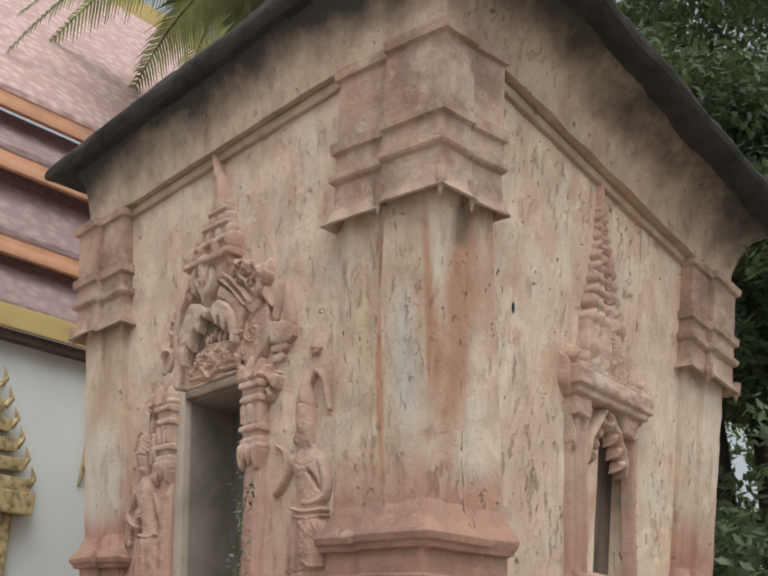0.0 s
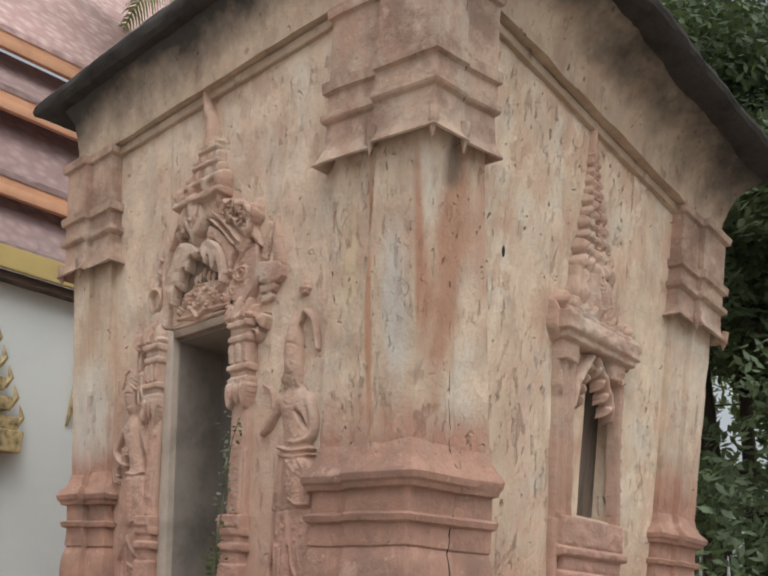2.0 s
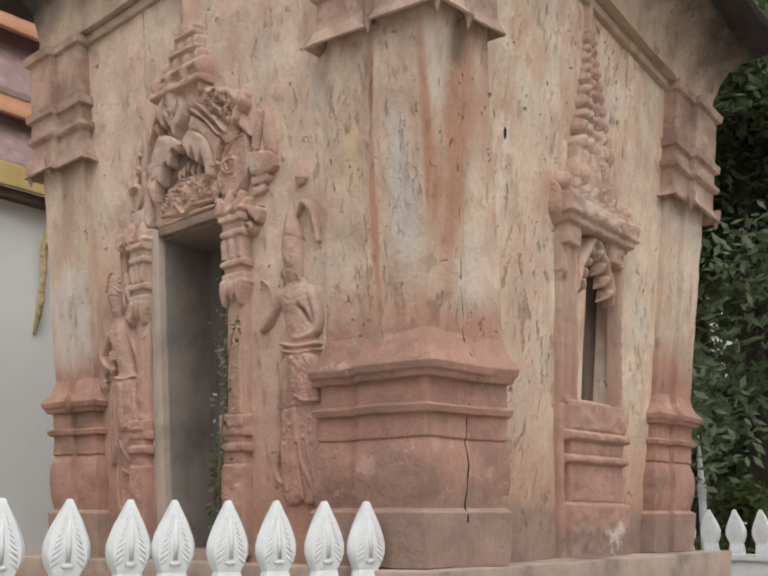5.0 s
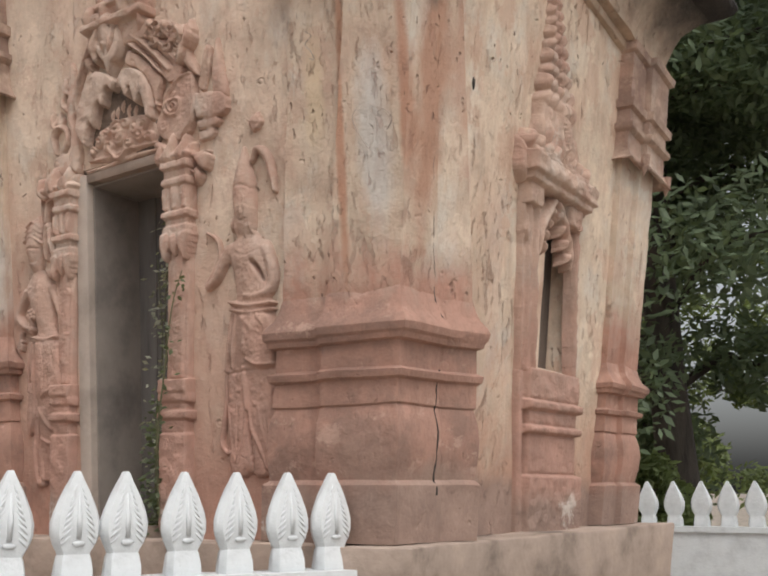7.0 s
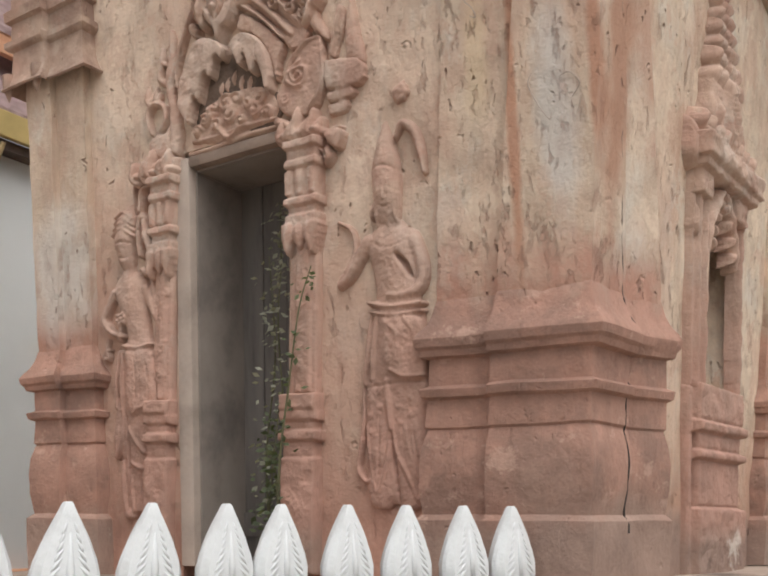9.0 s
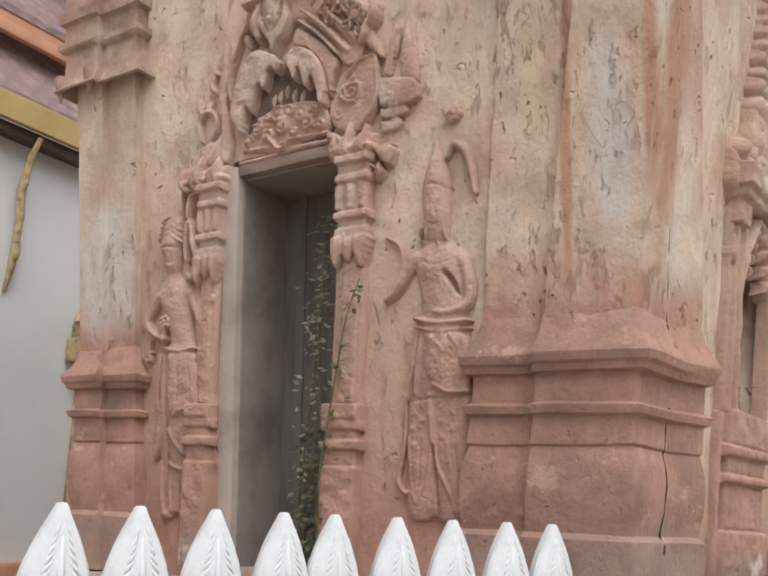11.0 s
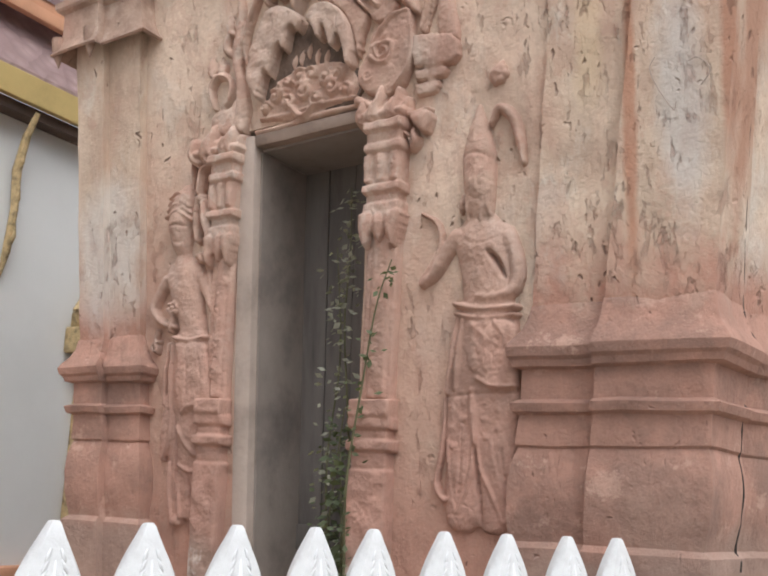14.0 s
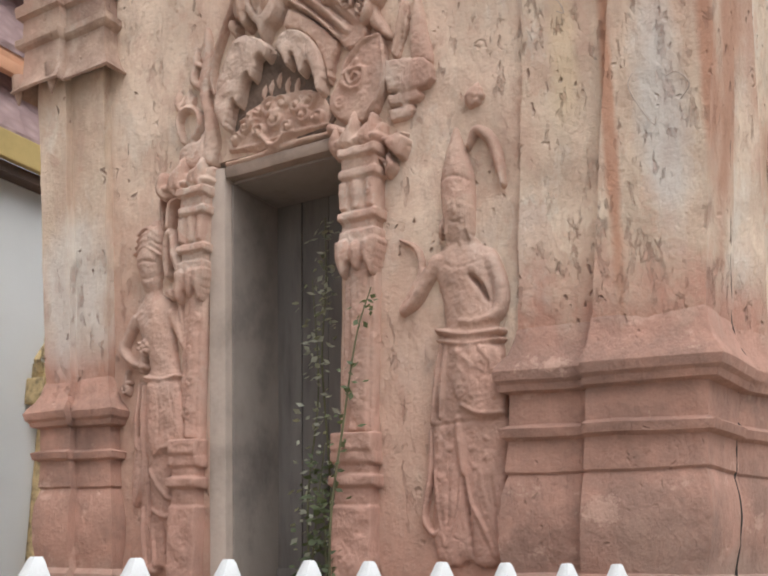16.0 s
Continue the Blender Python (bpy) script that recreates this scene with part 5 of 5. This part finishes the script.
strand(bm, S, [(-2.649, 2.634), (-2.655, 2.577), (-2.639, 2.512)], [.010, .014, .010], .04)
strand(bm, S, [(-2.523, 2.586), (-2.423, 2.568), (-2.320, 2.580)], .014, .072)
# skirt with swags and hanging folds
plate(bm, S, [(-2.502, 2.557), (-2.326, 2.550), (-2.277, 2.413), (-2.256, 2.293), (-2.295, 2.239), (-2.439, 2.191), (-2.492, 2.306)], .078, .0, 4, .6)
strand(bm, S, [(-2.444, 2.191), (-2.389, 2.231), (-2.320, 2.239), (-2.266, 2.273)], [.005, .010, .012, .006], .082)
strand(bm, S, [(-2.469, 2.133), (-2.400, 2.046), (-2.327, 2.008), (-2.281, 2.074), (-2.255, 2.168)], [.008, .014, .014, .012, .006], .066)
strand(bm, S, [(-2.456, 1.962), (-2.364, 1.932), (-2.272, 1.963), (-2.222, 2.008)], [.006, .013, .013, .006], .058)
strand(bm, S, [(-2.347, 2.198), (-2.301, 2.111), (-2.311, 2.024)], [.008, .012, .005], .062)
plate(bm, S, [(-2.571, 2.279), (-2.518, 2.293), (-2.519, 2.093), (-2.568, 1.970), (-2.589, 2.066)], .05, .0, 4, .5)
strand(bm, S, [(-2.523, 2.293), (-2.519, 2.106), (-2.563, 1.975)], [.006, .010, .005], .055)
strand(bm, S, [(-2.557, 2.559), (-2.567, 2.390), (-2.568, 2.237)], [.010, .016, .010], .055)
strand(bm, S, [(-2.529, 2.551), (-2.530, 2.376), (-2.522, 2.223)], [.008, .014, .008], .062)
strand(bm, S, [(-2.322, 1.788), (-2.264, 1.871), (-2.231, 1.977)], [.006, .014, .008], .052)
strand(bm, S, [(-2.460, 1.930), (-2.440, 1.819), (-2.425, 1.726)], [.008, .014, .010], .052)
strand(bm, S, [(-2.517, 1.966), (-2.509, 1.840), (-2.486, 1.722)], [.008, .012, .008], .048)
groove(bm, [(-2.494, 2.196), (-2.469, 1.993), (-2.457, 1.730)], .009, .028)
groove(bm, [(-2.385, 1.915), (-2.367, 1.823), (-2.355, 1.731)], .008, .02)
groove(bm, [(-2.429, 2.526), (-2.410, 2.388), (-2.412, 2.238)], .005, .010)
groove(bm, [(-2.359, 2.531), (-2.327, 2.401), (-2.315, 2.279)], .005, .010)
groove(bm, [(-2.580, 3.178), (-2.532, 3.180), (-2.471, 3.164)], .006, .014)
groove(bm, [(-2.562, 3.100), (-2.525, 3.087), (-2.489, 3.091)], .005, .010)
knob(bm, (-2.458, 1.708), .05, .025, .045)
knob(bm, (-2.328, 1.714), .05, .025, .045)
fig = carved("relief_figure", bm, None, seed=3.0)
tagged(fig, "weathered reddish stucco relief of a standing attendant with one hand raised", "relief")
bm = Relief()
strand(bm, S, [(-2.461, 3.342), (-2.481, 3.486), (-2.469, 3.584)], [.01, .014, .006], .03)
strand(bm, S, [(-2.412, 3.336), (-2.401, 3.446), (-2.346, 3.480)], [.014, .02, .01], .06)
strand(bm, S, [(-2.403, 3.085), (-2.420, 3.197), (-2.417, 3.308)], [.02, .028, .02], .05)
strand(bm, S, [(-2.289, 3.020), (-2.342, 3.161), (-2.372, 3.275)], [.03, .034, .02], .07)
flame(bm, S, (-2.406, 3.002), (-2.344, 2.956), .025, .3, .05)
for i in range(3):
    knob(bm, A(410 + i * 9, 470 + i * 22), .03, .03, .07)
carved("flame_border", bm, surround)

# ---- carved window surround on the east wall ----
E_ = on_east
wsur = new("window_surround")
wsur.parent = chapel
bm = Relief(on_east)
for u0, u1, z0, z1, o in ((1.50, 2.27, 1.43, 1.78, .085), (1.52, 2.22, 1.78, 2.02, .06), (1.49, 2.25, 2.02, 2.07, .09), (1.52, 2.22, 2.07, 2.16, .065), (1.48, 2.26, 2.16, 2.22, .095), (1.50, 2.22, 2.22, 2.425, .08)):
    slab(bm, E_, u0, z0, u1, z1, o, bev=.02)
slab(bm, E_, 1.44, 1.43, 1.50, 2.40, .04, bev=.015)
carved("pedestal", bm, wsur)
bm = Relief(on_east)
for u, w, o in ((1.455, .013, .04), (1.50, .017, .06), (1.545, .014, .05), (1.595, .018, .065)):
    strand(bm, E_, [(u, 2.40), (u + .005, 2.8), (u, 3.2), (u + .01, 3.45)], w, o, .9, 8)
slab(bm, E_, 1.445, 2.42, 1.615, 3.45, .035, bev=.01)
slab(bm, E_, 2.16, 2.42, 2.22, 3.45, .035, bev=.01)
for u, w, o in ((2.165, .020, .065), (2.205, .014, .05)):
    strand(bm, E_, [(u + .01, 2.40), (u - .004, 2.8), (u, 3.2), (u, 3.45)], w, o, .9, 8)
for i in range(9):
    flame(bm, E_, (2.205, 2.52 + i * .11), (2.245, 2.60 + i * .11), .018, .3, .05)
carved("frame", bm, wsur)
bm = Relief(on_east)
slab(bm, E_, 1.42, 3.58, 2.26, 3.63, .12, bev=.012)
slab(bm, E_, 1.39, 3.63, 2.29, 3.76, .145, bev=.02)
slab(bm, E_, 1.45, 3.76, 2.22, 3.81, .11, bev=.012)
slab(bm, E_, 1.45, 3.44, 1.64, 3.58, .085, bev=.02)
slab(bm, E_, 2.02, 3.44, 2.20, 3.58, .085, bev=.02)
for i in range(8):
    u = 1.45 + i * .11
    flame(bm, E_, (u, 3.79), (u + .01, 3.93), .028, .2, .105)
carved("entablature", bm, wsur)
bm = Relief(on_east)
for s, u in ((1, 1.68), (-1, 2.02)):
    strand(bm, E_, [(u - s * .06, 3.15), (u - s * .03, 3.3), (u + s * .05, 3.43), (u + s * .14, 3.55)], [.012, .03, .036, .026], .07)
    for i in range(4):
        f = i / 3
        flame(bm, E_, (u - s * .04 + s * f * .14, 3.24 + f * .26), (u + s * .03 + s * f * .10, 3.16 + f * .26), .02, .3 * s, .075)
    curl(bm, E_, (u - s * .11, 3.48), .055, 1.5, .015, .085, 0, s)
    flame(bm, E_, (u - s * .18, 3.2), (u - s * .21, 3.42), .028, .2, .055)
    flame(bm, E_, (u - s * .25, 3.58), (u - s * .29, 3.86), .03, .2, .07)
carved("cusped_arch", bm, wsur)
bm = Relief(on_east)
slab(bm, E_, 1.55, 3.80, 2.11, 3.85, .10, bev=.01)
slab(bm, E_, 1.62, 3.84, 2.04, 4.16, .075, bev=.03)
for u, w, h, o in ((1.60, .030, .26, .085), (1.685, .036, .33, .095), (1.83, .06, .42, .115), (1.975, .036, .33, .095), (2.06, .030, .26, .085)):
    flame(bm, E_, (u, 3.84), (u + (1.83 - u) * .12, 3.84 + h), w, .08 if u < 1.83 else -.08, o)
groove(bm, [(1.83, 3.90), (1.83, 4.0), (1.83, 4.12)], .016, .03)
groove(bm, [(1.69, 3.90), (1.69, 4.05)], .010, .025)
groove(bm, [(1.97, 3.90), (1.97, 4.05)], .010, .025)
z = 4.13
for i in range(11):
    w = .20 * .83 ** i
    h = .115 * .95 ** i
    o = .09 * .93 ** i
    c = 1.83 + .003 * i
    slab(bm, E_, c - w * .8, z, c + w * .8, z + .022, o * .8, bev=.008)
    slab(bm, E_, c - w * .55, z + .02, c + w * .55, z + h, o * .6, bev=.010)
    for k in (-1, -.5, 0, .5, 1) if i < 4 else (-1, 0, 1):
        flame(bm, E_, (c + w * k * .85, z + .015), (c + w * k * (.95 if i % 2 else .7), z + h * (1.25 if k else 1.0)), w * (.2 if i < 4 else .3), .2 * (k < 0) - .2 * (k > 0), o)
    z += h
strand(bm, E_, [(1.855, z - .06), (1.86, z + .1), (1.875, z + .28), (1.90, z + .5)], [.034, .024, .015, .004], .03, .8, 8)
carved("spire", bm, wsur)
bm = bmesh.new()
rnd = random.Random(11)


def proud(z):
    prof = BASE if z < 2.66 else CAP[4:] if z > 4.335 else [(0, 0), (9, 0)]
    return float(np.interp(z, [q[0] for q in prof], [q[1] for q in prof]))


for z0, z1, r, mat in ((1.64, 2.62, .0055, M_SOOT), (2.56, 4.36, .0032, M_SHUTTER), (4.36, 5.25, .004, M_SHUTTER)):
    bm = bmesh.new()
    zs = np.arange(z0, z1, .035)
    drift = 0.0
    pts = []
    for z in zs:
        drift = drift * .8 + rnd.uniform(-.007, .007)
        f = min(max((z - 2.5) / 1.85, 0), 1)
        pts.append((.143 - .03 * f + proud(z), .205 - .113 * f + drift + (.02 * math.sin(z * 3) if z < 2.6 else 0), z))
    tube(bm, pts, [r * rnd.uniform(.5, 1.3) for z in zs], 5)
    part("crack", bm, mat, chapel, "dark settlement crack", sunk=True)

# scratched marks and a hole left by a missing brick
for pts in ([(-0.160, -0.104, 3.509), (-0.175, -0.104, 3.466), (-0.139, -0.104, 3.385), (-0.080, -0.104, 3.299), (-0.071, -0.104, 3.326)], [(-0.040, -0.104, 3.474), (-0.004, -0.104, 3.483), (0.042, -0.104, 3.429), (0.014, -0.104, 3.377)], [(-0.486, -0.060, 3.989), (-0.452, -0.060, 3.961), (-0.487, -0.060, 3.923), (-0.451, -0.060, 3.879), (-0.433, -0.060, 3.832), (-0.460, -0.060, 3.845)]):
    sp = spline(pts, 5)
    part("scratch", tube(bmesh.new(), [(p[0] - .015, p[1] + .004, p[2] + .037) for p in sp], .0022, 5), M_REVEAL, chapel, sunk=True)
bm = bmesh.new()
blob(bm, (-.004, 0.841, 3.975), .010, .018, .045, 10, 8)
part("hole", rough(bm, .006, 30), M_SOOT, chapel, sunk=True)

# ---- weeds growing in the doorway ----


def weed(name, pts, n, size, seed, label, mat=None, wide=.05):
    rnd = random.Random(seed)
    bm = bmesh.new()
    sp = [settle(Vector((wall_place(p[0], p[2])[0], p[1], wall_place(p[0], p[2])[1]))) for p in spline(pts, 8)]
    tube(bm, sp, [.006 * (1 - .7 * i / len(sp)) + .001 for i in range(len(sp))], 5)
    w = new(name)
    part("stem", bm, M_STEM, w)
    bm = bmesh.new()
    for i in range(n):
        f = rnd.random()
        p = sp[int(f * (len(sp) - 1))] + Vector((rnd.uniform(-1, 1), rnd.uniform(-1, 1), rnd.uniform(-.5, .5))) * wide
        a = Vector((rnd.uniform(-1, 1), rnd.uniform(-1, .6), rnd.uniform(-.6, .4))).normalized()
        b = a.orthogonal().normalized()
        s = size * rnd.uniform(.6, 1.3)
        vs = [bm.verts.new(q) for q in (p, p + a * s * .5 + b * s * .3, p + a * s, p + a * s * .5 - b * s * .3)]
        bm.faces.new(vs)
    part("leaves", bm, mat or M_WEED, w)
    tagged(w, label, "plant")


weed("climbing_weed", [(-1.66, .25, 1.47), (-1.63, .24, 2.0), (-1.70, .25, 2.64), (-1.69, .25, 3.0), (-1.71, .26, 3.35)], 150, .040, 1, "thin dusty pale weed growing inside the doorway", M_PALE_WEED, .06)
weed("climbing_weed", [(-1.70, .22, 1.47), (-1.74, .22, 2.0), (-1.71, .24, 2.5), (-1.76, .24, 3.05)], 130, .038, 5, "thin dusty pale weed growing inside the doorway", M_PALE_WEED, .06)
weed("bushy_weed", [(-1.64, .15, 1.47), (-1.66, .14, 1.75), (-1.62, .16, 2.25)], 190, .042, 6, "low green weed growing inside the doorway", None, .07)
weed("climbing_weed", [(-1.44, -.06, 1.47), (-1.42, -.12, 1.9), (-1.36, -.13, 2.3), (-1.30, -.14, 2.65), (-1.24, -.13, 2.85)], 70, .036, 2, "thin green climbing weed with small leaves against the door jamb")
weed("bushy_weed", [(-1.50, .0, 1.47), (-1.48, -.04, 1.7), (-1.52, -.02, 2.05)], 110, .05, 3, "low bushy green weed at the foot of the door jamb")
